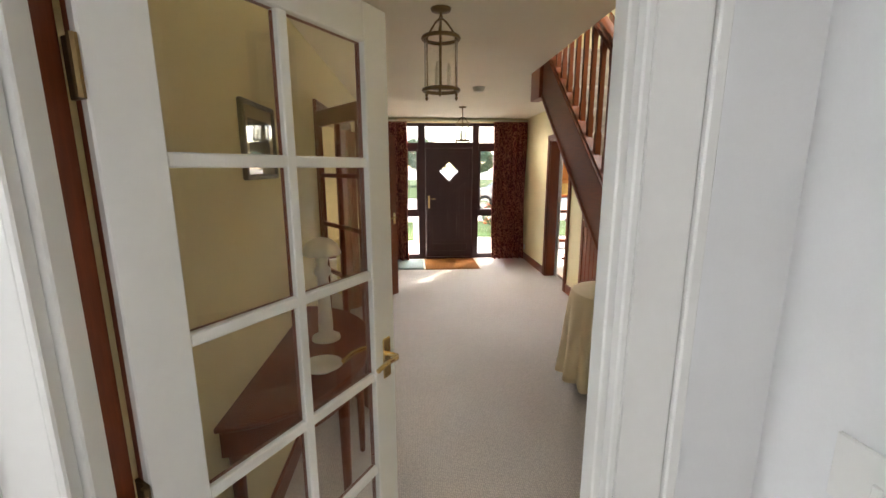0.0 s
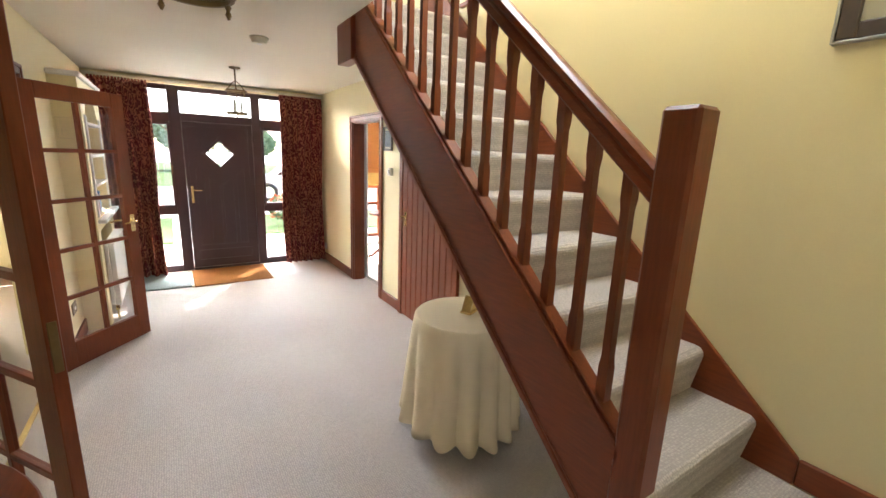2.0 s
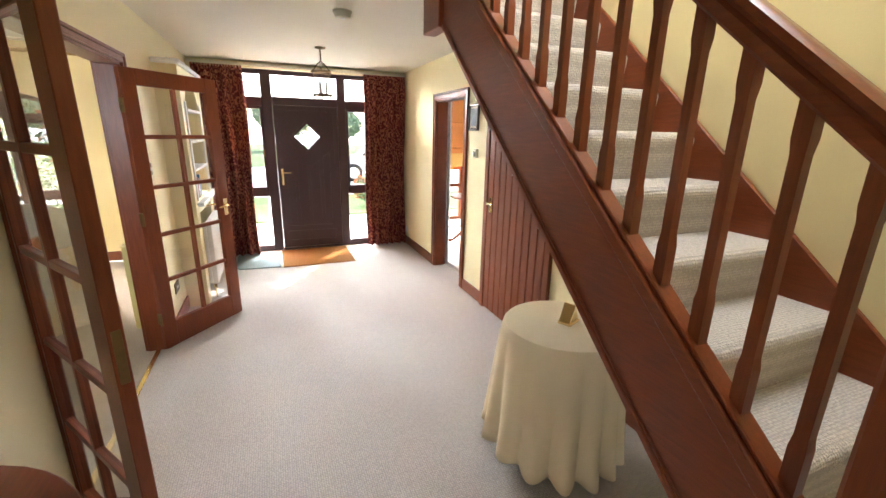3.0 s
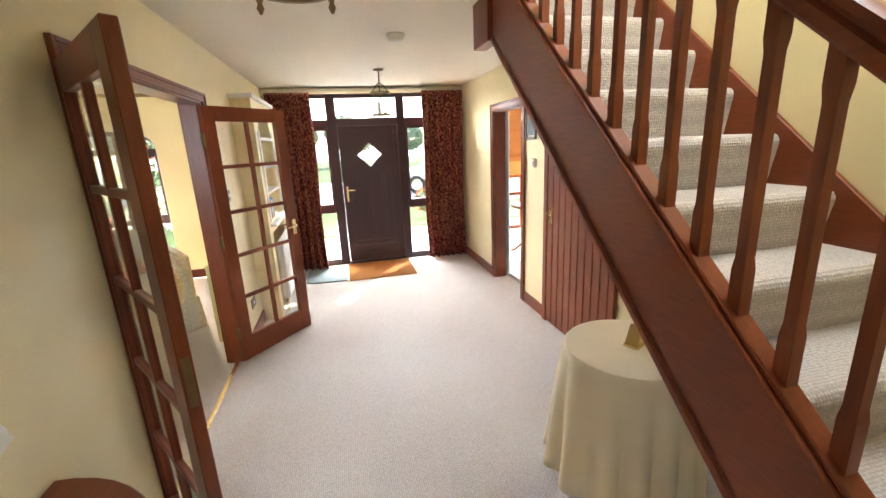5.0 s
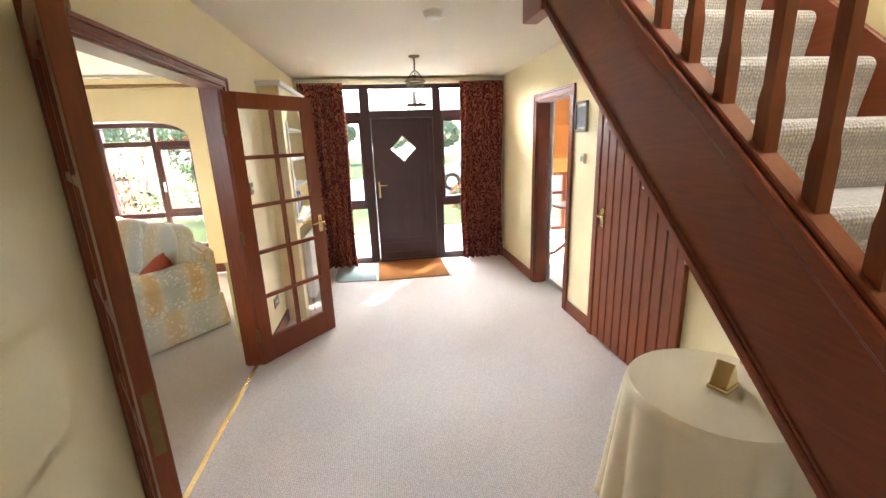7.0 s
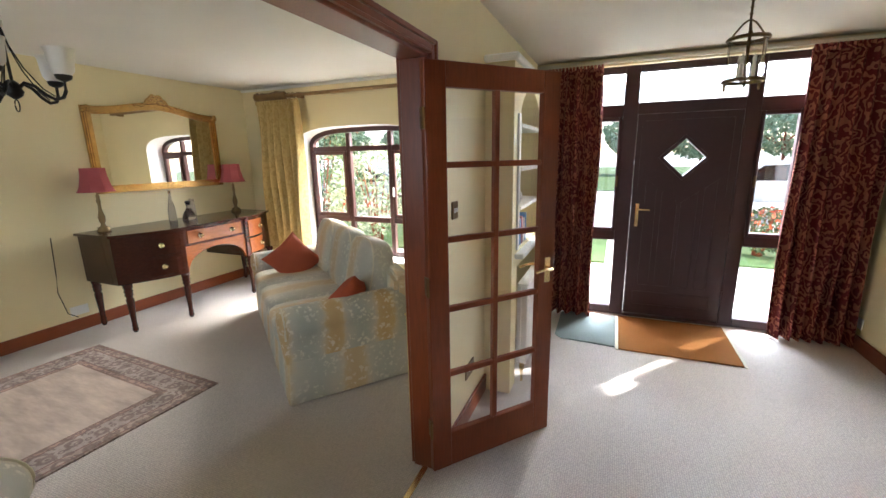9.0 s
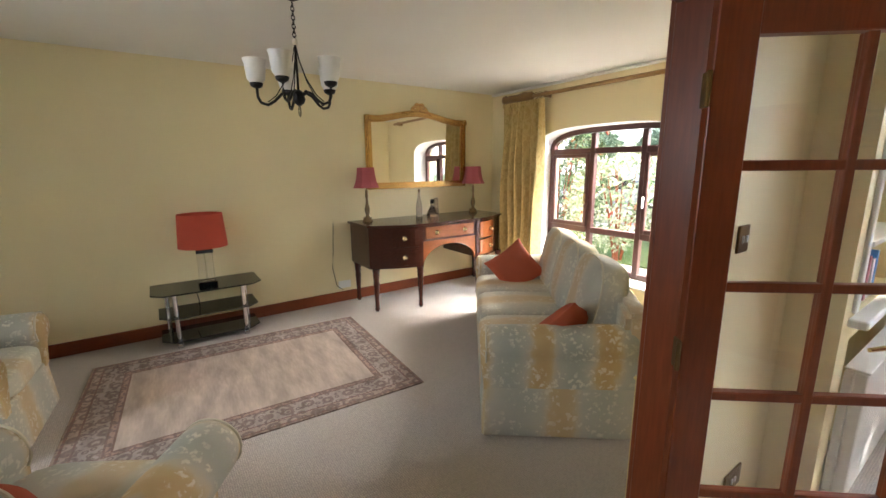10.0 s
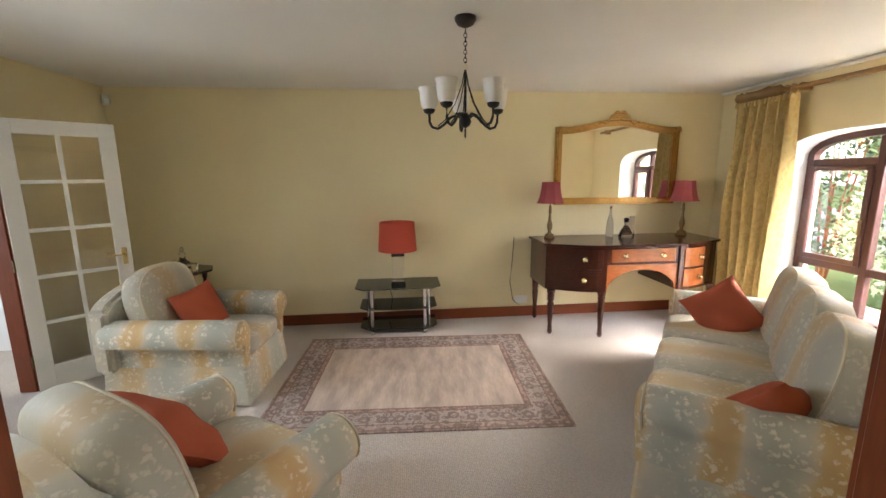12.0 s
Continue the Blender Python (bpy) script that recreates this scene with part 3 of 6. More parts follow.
for i, (mt, nm, w, h) in enumerate(((BLUE, "blue", 0.05, 0.2), (BLUE, "blue", 0.035, 0.18), (PINK, "pink", 0.03, 0.19), (WHITE, "white", 0.04, 0.17), (BLUE, "blue", 0.03, 0.2))):
    y0 = AY0 + 0.06 + i * 0.062
    bk = thing("book", pose(-0.67, y0, 0.982), nm + " upright book on the alcove shelf", "book", "books in the alcove")
    boxes("cover", mt, bk, (-0.06, 0.06, 0, 0.003, 0, h), (-0.06, 0.06, w - 0.003, w, 0, h), (0.057, 0.06, 0.003, w - 0.003, 0, h))
    boxes("pages", PAPER, bk, (-0.055, 0.056, 0.0032, w - 0.0032, 0.004, h - 0.004))
for y0, r, z in ((6.12, 0.03, 1.262), (6.3, 0.04, 1.262), (6.12, 0.022, 1.782)):
    bm = bmesh.new()
    lathe(bm, [(r * 0.6, 0), (r, r * 0.7), (r * 0.9, r * 1.6), (r * 0.4, r * 2.2), (r * 0.5, r * 2.6)], 14)
    o = part("ornament", bm, WHITE, smooth=True)
    o.matrix_basis = pose(-0.67, y0, z)
    tagged(o, "small white china ornament on an alcove shelf", "ornament", "alcove ornaments")


def radiator(m, width, z0, z1, material, label):
    r = thing("radiator", m, label, "radiator")
    n = int(width / 0.035)
    for i in range(n):
        boxes("fin", material, r, (0.03, 0.075, i * 0.035 + 0.003, i * 0.035 + 0.032, z0, z1), bevel=0.006)
    boxes("back_panel", material, r, (0.0, 0.03, 0, n * 0.035, z0 + 0.01, z1 - 0.01), bevel=0.004)
    boxes("top_grille", material, r, (0.0, 0.08, 0, n * 0.035, z1, z1 + 0.012), bevel=0.003)
    bm = bmesh.new()
    tube(bm, [(0.04, 0.02, 0.0), (0.04, 0.02, z0 + 0.02)], 0.009, 8)
    lathe(bm, [(0.016, z0 - 0.05), (0.018, z0 - 0.03), (0.012, z0)], 10, Matrix.Translation((0.04, 0.02, 0)))
    part("valve_pipe", bm, BRASS, r)
    return r


radiator(pose(NX, 6.05, 0), 0.86, 0.14, 0.72, WHITE, "white panel radiator below the alcove")
CREAMGLOSS = mat("old_cream_gloss", (0.62, 0.52, 0.22), 0.4, grain=0.05, scale=60, blotch=0.1)
radiator(pose(XL - 0.14, 6.35, 0, 0, 0, 180), 1.2, 0.14, 0.78, CREAMGLOSS, "yellowed cream panel radiator on the living room wall")


def curtain(name, x0, x1, y, z0, z1, folds, amp, material, label, pull=0.0, seed=1):
    """A pleated hanging with thickness; pull draws its lower half aside."""
    rng = random.Random(seed)
    c = thing(name, pose(0, 0, 0), label, "curtain")
    nu, nv = folds * 10, 14
    ph = [rng.uniform(-0.8, 0.8) for _ in range(folds + 2)]
    am = [rng.uniform(0.65, 1.25) for _ in range(folds + 2)]
    bm = bmesh.new()
    rows = []
    for side in (0, 1):
        grid = []
        for j in range(nv + 1):
            v = j / nv
            z = z1 + (z0 - z1) * v
            row = []
            for i in range(nu + 1):
                u = i / nu
                k = u * folds
                a = am[int(k)] * amp * (0.55 + 0.45 * min(1, v * 2.5))
                yy = y + a * math.sin(2 * math.pi * k + ph[int(k + 0.5)] * v) + 0.006 * math.sin(9 * v + 5 * u) + side * 0.008
                xx = x0 + (x1 - x0) * (u + pull * v * (u - 0.5)) + 0.012 * math.sin(2.2 * math.pi * v + k)
                row.append(bm.verts.new((xx, yy, z)))
            grid.append(row)
        rows.append(grid)
    for side, grid in enumerate(rows):
        for j in range(nv):
            for i in range(nu):
                q = (grid[j][i], grid[j][i + 1], grid[j + 1][i + 1], grid[j + 1][i])
                bm.faces.new(q if side else q[::-1])
    for a, b in ((0, 0), (nv, nv)):
        for i in range(nu):
            bm.faces.new((rows[0][a][i], rows[0][a][i + 1], rows[1][a][i + 1], rows[1][a][i]))
    for i in (0, nu):
        for j in range(nv):
            bm.faces.new((rows[0][j][i], rows[0][j + 1][i], rows[1][j + 1][i], rows[1][j][i]))
    bmesh.ops.recalc_face_normals(bm, faces=bm.faces[:])
    part("cloth", bm, material, c, smooth=True)
    # gathered heading
    for i in range(folds * 3):
        xx = x0 + (x1 - x0) * (i + 0.5) / (folds * 3)
        boxes("pleat", material, c, (xx - 0.011, xx + 0.011, y - 0.032, y - 0.004, z1 - 0.03, z1 + 0.018), bevel=0.004)
    return c


curtain("hall_curtain", -0.72, -0.18, 7.5, 0.015, 2.33, 6, 0.05, CURTAIN_RED, "red-brown curtain with a gold figure beside the front door", seed=3)
curtain("hall_curtain", 1.27, 1.84, 7.5, 0.015, 2.33, 7, 0.05, CURTAIN_RED, "red-brown curtain with a gold figure beside the front door", seed=5)
tagged(boxes("curtain_track", PLASTIC, None, (-0.76, 1.86, 7.515, 7.545, 2.355, 2.385), bevel=0.004), "cream curtain track above the front door", "curtain rail")
tagged(boxes("curtain_batten", WALL, None, (-0.775, 1.868, 7.546, 7.62, 2.34, 2.4), bevel=0.004), "cream painted batten behind the curtain track", "batten")
# lining cloth hanging below the left curtain
bm = bmesh.new()
prism(bm, [(-0.42, 0.02), (-0.3, 0.02), (-0.27, 0.45), (-0.31, 0.45)], 7.555, 7.565, "y")
tagged(part("curtain_lining", bm, PAPER), "pale curtain lining hanging at the window", "lining")

# mats
tagged(boxes("coir_mat", COIR, None, (0.09, 0.965, 6.82, 7.6, 0, 0.012), bevel=0.004), "brown coir door mat at the front door", "door mat")
tagged(boxes("mat_edge", TRIMCREAM, None, (0.066, 0.088, 6.81, 7.6, 0, 0.009), (0.967, 0.985, 6.81, 7.6, 0, 0.009)), "pale strips edging the coir mat", "edging", kind="structure")
bm = bmesh.new()
prism(bm, [(-0.38, 6.88), (0.062, 6.85), (0.062, 7.56), (-0.4, 7.56), (-0.45, 7.5), (-0.44, 6.94)], 0, 0.014, "z")
tagged(part("door_mat", bm, GREYMAT, bevel=0.004), "grey-green door mat on the carpet", "door mat")
tagged(boxes("threshold_strip", BRASS, None, (-0.862, -0.83, 3.52, 5.04, 0, 0.007), bevel=0.003), "brass carpet strip between hall and living room", "threshold strip", kind="structure")

# round table with its cloth
tab = thing("round_table", pose(1.31, 3.14, 0), "small round wooden table below the stairs", "table")
bm = bmesh.new()
lathe(bm, [(0.265, 0.70), (0.278, 0.705), (0.278, 0.725), (0.273, 0.73)], 40)
part("tabletop", bm, WOOD, tab)
bm = bmesh.new()
lathe(bm, [(0.16, 0.0), (0.16, 0.025), (0.05, 0.05), (0.035, 0.2), (0.045, 0.4), (0.03, 0.6), (0.08, 0.7)], 20)
part("pedestal", bm, WOOD, tab, smooth=True)
rng = random.Random(11)
FO = [rng.uniform(0, 6.28) for _ in range(3)]


def cloth_r(a, z):
    v = max(0.0, min(1.0, (0.735 - z) / 0.70))
    ridge = abs(math.cos(7.5 * a + 0.7 * math.sin(2 * a + FO[0]) + FO[1])) ** 1.25
    wide = 0.5 + 0.5 * math.cos(3 * a + FO[2])
    return 1 + v ** 0.85 * (-0.05 + (0.16 + 0.09 * wide) * ridge)


bm = bmesh.new()
rings = []
N = 144
for r, z in ((0.0, 0.742), (0.13, 0.742), (0.255, 0.742), (0.28, 0.739), (0.289, 0.728), (0.294, 0.70), (0.3, 0.62), (0.306, 0.5), (0.312, 0.36), (0.318, 0.22), (0.323, 0.14), (0.327, 0.095)):
    ring = []
    for i in range(N):
        a = 2 * math.pi * i / N
        k = cloth_r(a, z) if z < 0.73 else 1
        dz = 0.012 - 0.02 * (cloth_r(a, 0.05) - 0.97) / 0.25 if z < 0.1 else 0
        ring.append(bm.verts.new((r * k * math.cos(a), r * k * math.sin(a), z + dz)))
    rings.append(ring)
for p, q in zip(rings, rings[1:]):
    for i in range(N):
        bm.faces.new((p[i], q[i], q[(i + 1) % N], p[(i + 1) % N]))
bmesh.ops.remove_doubles(bm, verts=bm.verts[:], dist=1e-5)
bmesh.ops.recalc_face_normals(bm, faces=bm.faces[:])
cl = part("tablecloth", bm, TABLECLOTH, smooth=True)
md = cl.modifiers.new("thickness", "SOLIDIFY")
md.thickness, md.offset = 0.004, -1
cl.matrix_basis = pose(1.31, 3.14, 0)
tagged(cl, "floor-length cream cloth draped over the round table", "tablecloth")
# Wedge-shaped brass ornament on a flat base.
wedge = thing("brass_wedge", pose(1.33, 3.13, 0.744, 0, 0, 25), "small brass ornament on the cream tablecloth", "ornament")
boxes("base", BRASS, wedge, (-0.05, 0.05, -0.035, 0.035, 0, 0.015), bevel=0.004)
bm = bmesh.new()
prism(bm, [(-0.045, 0.015), (0.045, 0.015), (0.0, 0.1)], -0.03, 0.03, "y")
part("body", bm, BRASS, wedge, bevel=0.004)


def lantern(m, r, h, drop, label):
    """A round brass hall lantern: rose, rod, hoops, posts, glass and three candle lamps."""
    la = thing("hall_lantern", m, label, "pendant lantern", "hall lanterns")
    bm = bmesh.new()
    lathe(bm, [(0.012, -0.02), (0.05, -0.012), (0.055, 0.0)], 20)
    part("ceiling_rose", bm, BRONZE, la, smooth=True)
    top = -drop
    bm = bmesh.new()
    tube(bm, [(0, 0, -0.01), (0, 0, top + 0.1)], 0.006, 8)
    for k in range(3):
        zz = -0.03 - k * (drop - 0.13) / 3
        lathe(bm, [(0.006, zz - 0.012), (0.011, zz - 0.006), (0.006, zz)], 8)
    part("rod", bm, BRONZE, la)
    for k in range(3):
        a = 2 * math.pi * k / 3 + 0.4
        bm = bmesh.new()
        tube(bm, [(0, 0, top + 0.1), (0.35 * r * math.cos(a), 0.35 * r * math.sin(a), top + 0.085), (0.75 * r * math.cos(a), 0.75 * r * math.sin(a), top + 0.045), (r * math.cos(a), r * math.sin(a), top + 0.01)], 0.005, 6)
        part("crown_arm", bm, BRONZE, la)
        bm = bmesh.new()
        tube(bm, [(r * math.cos(a), r * math.sin(a), top + 0.015), (r * math.cos(a), r * math.sin(a), top - h)], 0.0045, 6)
        lathe(bm, [(0.003, top - h - 0.035), (0.009, top - h - 0.022), (0.005, top - h - 0.012), (0.01, top - h)], 8, Matrix.Translation((r * math.cos(a), r * math.sin(a), 0)))
        lathe(bm, [(0.009, top + 0.0), (0.01, top + 0.012), (0.004, top + 0.03)], 8, Matrix.Translation((r * math.cos(a), r * math.sin(a), 0)))
        part("post", bm, BRONZE, la)
    for z0 in (top, top - h + 0.012):
        bm = bmesh.new()
        tube(bm, [(r * math.cos(2 * math.pi * i / 32), r * math.sin(2 * math.pi * i / 32), z0) for i in range(33)], 0.0105, 6)
        part("hoop", bm, BRONZE, la)
    bm = bmesh.new()
    rings = [[bm.verts.new((rr * math.cos(2 * math.pi * i / 32), rr * math.sin(2 * math.pi * i / 32), zz)) for i in range(32)] for rr, zz in ((r - 0.006, top), (r - 0.006, top - h + 0.015), (r - 0.009, top - h + 0.015), (r - 0.009, top))]
    for p, q in zip(rings, rings[1:] + rings[:1]):
        for i in range(32):
            bm.faces.new((p[i], p[(i + 1) % 32], q[(i + 1) % 32], q[i]))
    bmesh.ops.recalc_face_normals(bm, faces=bm.faces[:])
    g = part("glass", bm, GLASS, la, "clear glass cylinder", smooth=True)
    g.visible_shadow = False
    bm = bmesh.new()
    tube(bm, [(-0.6 * r, 0, top - h + 0.02), (0.6 * r, 0, top - h + 0.02)], 0.006, 6)
    tube(bm, [(0, -0.6 * r, top - h + 0.02), (0, 0.6 * r, top - h + 0.02)], 0.006, 6)
    tube(bm, [(0, 0, top - h + 0.02), (0, 0, top + 0.1)], 0.004, 6)
    part("lamp_cluster", bm, BRONZE, la)
    for k in range(3):
        a = 2 * math.pi * k / 3
        bm = bmesh.new()
        lathe(bm, [(0.016, 0), (0.018, 0.008), (0.011, 0.014), (0.011, 0.075), (0.007, 0.08), (0.011, 0.1), (0.003, 0.13)], 10, Matrix.Translation((0.45 * r * math.cos(a), 0.45 * r * math.sin(a), top - h + 0.022)))
        part("candle_lamp", bm, PLASTIC, la, "cream candle lamp")
    return la


lantern(pose(0.06, 2.78, HZ), 0.095, 0.272, 0.145, "antique brass cylinder lantern hanging in the hall")
lantern(pose(0.6, 6.3, HZ), 0.095, 0.23, 0.23, "antique brass cylinder lantern by the front door")
sm = thing("smoke_detector", pose(0.6, 4.9, HZ), "round cream smoke detector on the ceiling", "smoke detector")
bm = bmesh.new()
lathe(bm, [(0.045, -0.045), (0.055, -0.038), (0.058, -0.018), (0.066, -0.014), (0.066, 0)], 28)
part("body", bm, PLASTIC, sm, smooth=True)
bm = bmesh.new()
lathe(bm, [(0.012, -0.05), (0.02, -0.047), (0.02, -0.044)], 14)
part("test_button", bm, WHITE, sm)


def picture(name, m, w, h, fw, label, inner, frame_mat=None, mount=0.05, oval=False, edge=None):
    """A framed picture; local x runs along it, z up, y out of the wall is negative."""
    frame_mat = frame_mat or GREYFRAME
    p = thing(name, m, label, "picture")
    for x0, x1, z0, z1 in ((-w / 2, -w / 2 + fw, -h / 2, h / 2), (w / 2 - fw, w / 2, -h / 2, h / 2), (-w / 2 + fw, w / 2 - fw, -h / 2, -h / 2 + fw), (-w / 2 + fw, w / 2 - fw, h / 2 - fw, h / 2)):
        boxes("frame", frame_mat, p, (x0, x1, -0.025, -0.001, z0, z1), bevel=0.005)
    if edge:
        for x0, x1, z0, z1 in ((-w / 2 - 0.008, -w / 2, -h / 2 - 0.008, h / 2 + 0.008), (w / 2, w / 2 + 0.008, -h / 2 - 0.008, h / 2 + 0.008), (-w / 2, w / 2, -h / 2 - 0.008, -h / 2), (-w / 2, w / 2, h / 2, h / 2 + 0.008)):
            boxes("frame_edge", edge, p, (x0, x1, -0.03, -0.001, z0, z1), bevel=0.002, label="thin silver outer edge")
    boxes("mount", PAPER, p, (-w / 2 + fw, w / 2 - fw, -0.01, -0.002, -h / 2 + fw, h / 2 - fw))
    if oval:
        bm = bmesh.new()
        prism(bm, [((w / 2 - fw - mount) * math.cos(2 * math.pi * i / 32), (h / 2 - fw - mount) * math.sin(2 * math.pi * i / 32)) for i in range(32)], -0.012, -0.01, "y")
        part("print", bm, inner, p)
    else:
        boxes("print", inner, p, (-w / 2 + fw + mount, w / 2 - fw - mount, -0.012, -0.01, -h / 2 + fw + mount, h / 2 - fw - mount))
    g = boxes("glazing", GLASS, p, (-w / 2 + fw, w / 2 - fw, -0.018, -0.015, -h / 2 + fw, h / 2 - fw))
    g.visible_shadow = False
    return p


DARKFRAME = mat("dark_brown_picture_frame", (0.06, 0.042, 0.036), 0.45, grain=0.25, scale=50)
SILVER = mat("tarnished_silver_edge", (0.42, 0.41, 0.38), 0.4, 0.8, grain=0.15, scale=60)
PRINT_GREEN = mat("grey_green_print", (0.22, 0.26, 0.2), 0.7, grain=0.5, scale=14, blotch=0.5)
PRINT_BLUE = mat("grey_blue_print", (0.2, 0.24, 0.28), 0.7, grain=0.5, scale=14, blotch=0.5)
picture("stair_picture", pose(XS, 1.735, 2.243, 0, 0, -90), 0.294, 0.484, 0.05, "dark brown framed oval print with silver edge on the wall", PRINT_GREEN, DARKFRAME, mount=0.05, oval=True, edge=SILVER)
picture("hall_picture", pose(XL, 2.34, 1.715, 0, 0, 90), 0.38, 0.32, 0.02, "small silver framed landscape on the hall wall", PRINT_BLUE, mount=0.05)
picture("small_picture", pose(XR, 5.33, 1.77, 0, 0, -90), 0.2, 0.24, 0.02, "small grey picture beside the kitchen doorway", PRINT_BLUE, mount=0.02)
th = thing("thermostat", pose(XR, 5.26, 1.44), "small cream thermostat beside the kitchen doorway", "thermostat")
boxes("body", PLASTIC, th, (-0.03, -0.001, -0.035, 0.035, -0.04, 0.04), bevel=0.006)
bm = bmesh.new()
lathe(bm, [(0.02, 0), (0.02, 0.008), (0.016, 0.012)], 16, pose(-0.03, 0, 0, 0, -90, 0))
part("dial", bm, WHITE, th)


def wall_plate(name, m, w, h, label, cat, rockers=1, material=None):
    p = thing(name, m, label, cat)
    boxes("plate", material or WHITE, p, (-w / 2, w / 2, -0.009, -0.001, -h / 2, h / 2), bevel=0.003)
    for k in range(rockers):
        x = (k - (rockers - 1) / 2) * 0.028
        boxes("rocker", WHITE, p, (x - 0.006, x + 0.006, -0.014, -0.009, -0.012, 0.012), bevel=0.002)
    return p


wall_plate("light_switch", pose(0.49, 0.825, 1.195, 0, 0, -90), 0.15, 0.1, "white double light switch by the entry doorway", "light switch", 2)
wall_plate("light_switch", pose(XL, 5.33, 1.32, 0, 0, 90), 0.08, 0.09, "bronze coloured light switch behind the glazed door", "light switch", 2, BRONZE)
wall_plate("socket", pose(XL, 5.55, 0.32, 0, 0, 90), 0.15, 0.09, "bronze coloured wall socket behind the glazed door", "socket", 2, BRONZE)
wall_plate("socket", pose(XR, 7.5, 0.22, 0, 0, -90), 0.09, 0.09, "white wall socket beside the front curtain", "socket", 1)

# half-round console table against the west wall, with a pale lamp
con = thing("console_table", pose(XL + 0.004, 2.32, 0), "dark mahogany half-round console table against the hall wall", "console table")
half = [(0.46 * math.sin(math.pi * i / 24), -0.62 * math.cos(math.pi * i / 24)) for i in range(25)]
bm = bmesh.new()
prism(bm, half, 0.735, 0.757, "z")
part("tabletop", bm, WOOD_Y, con, bevel=0.005)
bm = bmesh.new()
prism(bm, [(a * 0.92, b * 0.94) for a, b in half], 0.62, 0.735, "z")
part("apron", bm, WOOD, con)
for a, b in ((0.03, -0.54), (0.03, 0.54), (0.36, -0.25), (0.36, 0.25)):
    bm = bmesh.new()
    lathe(bm, [(0.014, 0), (0.018, 0.1), (0.022, 0.4), (0.026, 0.62)], 10, Matrix.Translation((a, b, 0)))
    part("leg", bm, WOOD, con)
lam = thing("white_lamp", pose(-0.55, 2.42, 0.758), "white ceramic lamp with a flared shade on the console", "lamp")
bm = bmesh.new()
lathe(bm, [(0.07, 0), (0.068, 0.015), (0.035, 0.035), (0.036, 0.08), (0.026, 0.32), (0.04, 0.34), (0.04, 0.36), (0.026, 0.38), (0.033, 0.42), (0.02, 0.45)], 20)
part("stem", bm, WHITE, lam, smooth=True)
bm = bmesh.new()
lathe(bm, [(0.09, 0.435), (0.094, 0.44), (0.078, 0.48), (0.05, 0.505), (0.02, 0.515)], 36, flute=lambda a, z: 1 + 0.03 * math.cos(12 * a))
part("shade", bm, WHITE, lam, smooth=True)
dish = thing("china_dish", pose(-0.5, 2.08, 0.758), "white china dish on the console table", "dish")
bm = bmesh.new()
lathe(bm, [(0.04, 0), (0.05, 0.006), (0.09, 0.03), (0.085, 0.03), (0.045, 0.01)], 20)
part("bowl", bm, WHITE, dish, smooth=True)

# ---- kitchen beyond the east doorway ----
KY, KX = 8.3, 5.0
KFLOOR = mat("pale_kitchen_floor", (0.78, 0.75, 0.70), 0.5, grain=0.05, scale=30, bump=0.05)
setting("kitchen_floor", KFLOOR, (2.1, KX, 4.5, 9.0, -0.1, -0.004), label="pale kitchen floor", category="floor")
setting("wall_kitchen", WHITEWALL, (KX, KX + 0.12, 4.4, KY, 0, 2.5), (2.05, KX, 4.4, 4.5, 0, 2.5), (2.05, 2.5, KY, KY + 0.15, 0, 2.5), (4.4, KX + 0.12, KY, KY + 0.15, 0, 2.5), (2.5, 4.4, KY, KY + 0.15, 2.15, 2.5), (2.5, 4.4, KY, KY + 0.15, 0, 0.14), (2.051, 2.07, 4.5, 5.55, 0, 2.5), (2.051, 2.07, 6.35, KY, 0, 2.5), label="white painted kitchen walls")
setting("ceiling_kitchen", CEIL, (2.05, KX + 0.1, 4.4, KY + 0.1, 2.45, 2.55), label="white kitchen ceiling", category="ceiling")
kw = tagged(new("window_kitchen"), "brown framed kitchen window down to near the floor", "window", kind="structure")
for x in (2.5, 3.1, 3.72, 4.33):
    boxes("window_frame", WOOD, kw, (x, x + 0.07, KY + 0.03, KY + 0.1, 0.14, 2.15), bevel=0.006)
for z in (0.14, 0.72, 1.02, 2.08):
    for a, b in ((2.57, 3.1), (3.17, 3.72), (3.79, 4.33)):
        boxes("window_frame", WOOD, kw, (a, b, KY + 0.03, KY + 0.1, z, z + 0.06), bevel=0.006)
for a, b in ((2.57, 3.1), (3.17, 3.72), (3.79, 4.33)):
    g = boxes("pane", GLASS, kw, (a, b, KY + 0.06, KY + 0.066, 0.2, 2.08))
    g.visible_shadow = False
BLIND = mat("orange_striped_blind", (0.66, 0.24, 0.05), 0.8, grain=0.15, scale=30, blotch=0.05, stretch=(8, 8, 0.3))
BLIND2 = mat("yellow_blind_hem", (0.72, 0.46, 0.12), 0.8, grain=0.1, scale=60)
bl = thing("roman_blind", pose(0, KY - 0.03, 0), "orange roman blind drawn half down over the window", "blind")
for z0, z1, d in ((1.8, 2.2, 0.012), (1.36, 1.8, 0.02), (1.3, 1.38, 0.034)):
    boxes("fold", BLIND, bl, (2.45, 4.42, -d, 0.008, z0, z1), bevel=0.006)
for z in (1.8, 1.4, 1.34):
    bm = bmesh.new()
    tube(bm, [(2.45, -0.024, z), (3.4, -0.03, z - 0.015), (4.42, -0.024, z)], 0.008, 6)
    part("batten", bm, BLIND, bl)
boxes("hem", BLIND2, bl, (2.45, 3.2, -0.012, 0.006, 1.08, 1.3), bevel=0.003)
kt = thing("pedestal_table", pose(2.86, 7.2, -0.004), "dark tripod pedestal table in front of the kitchen window", "table")
bm = bmesh.new()
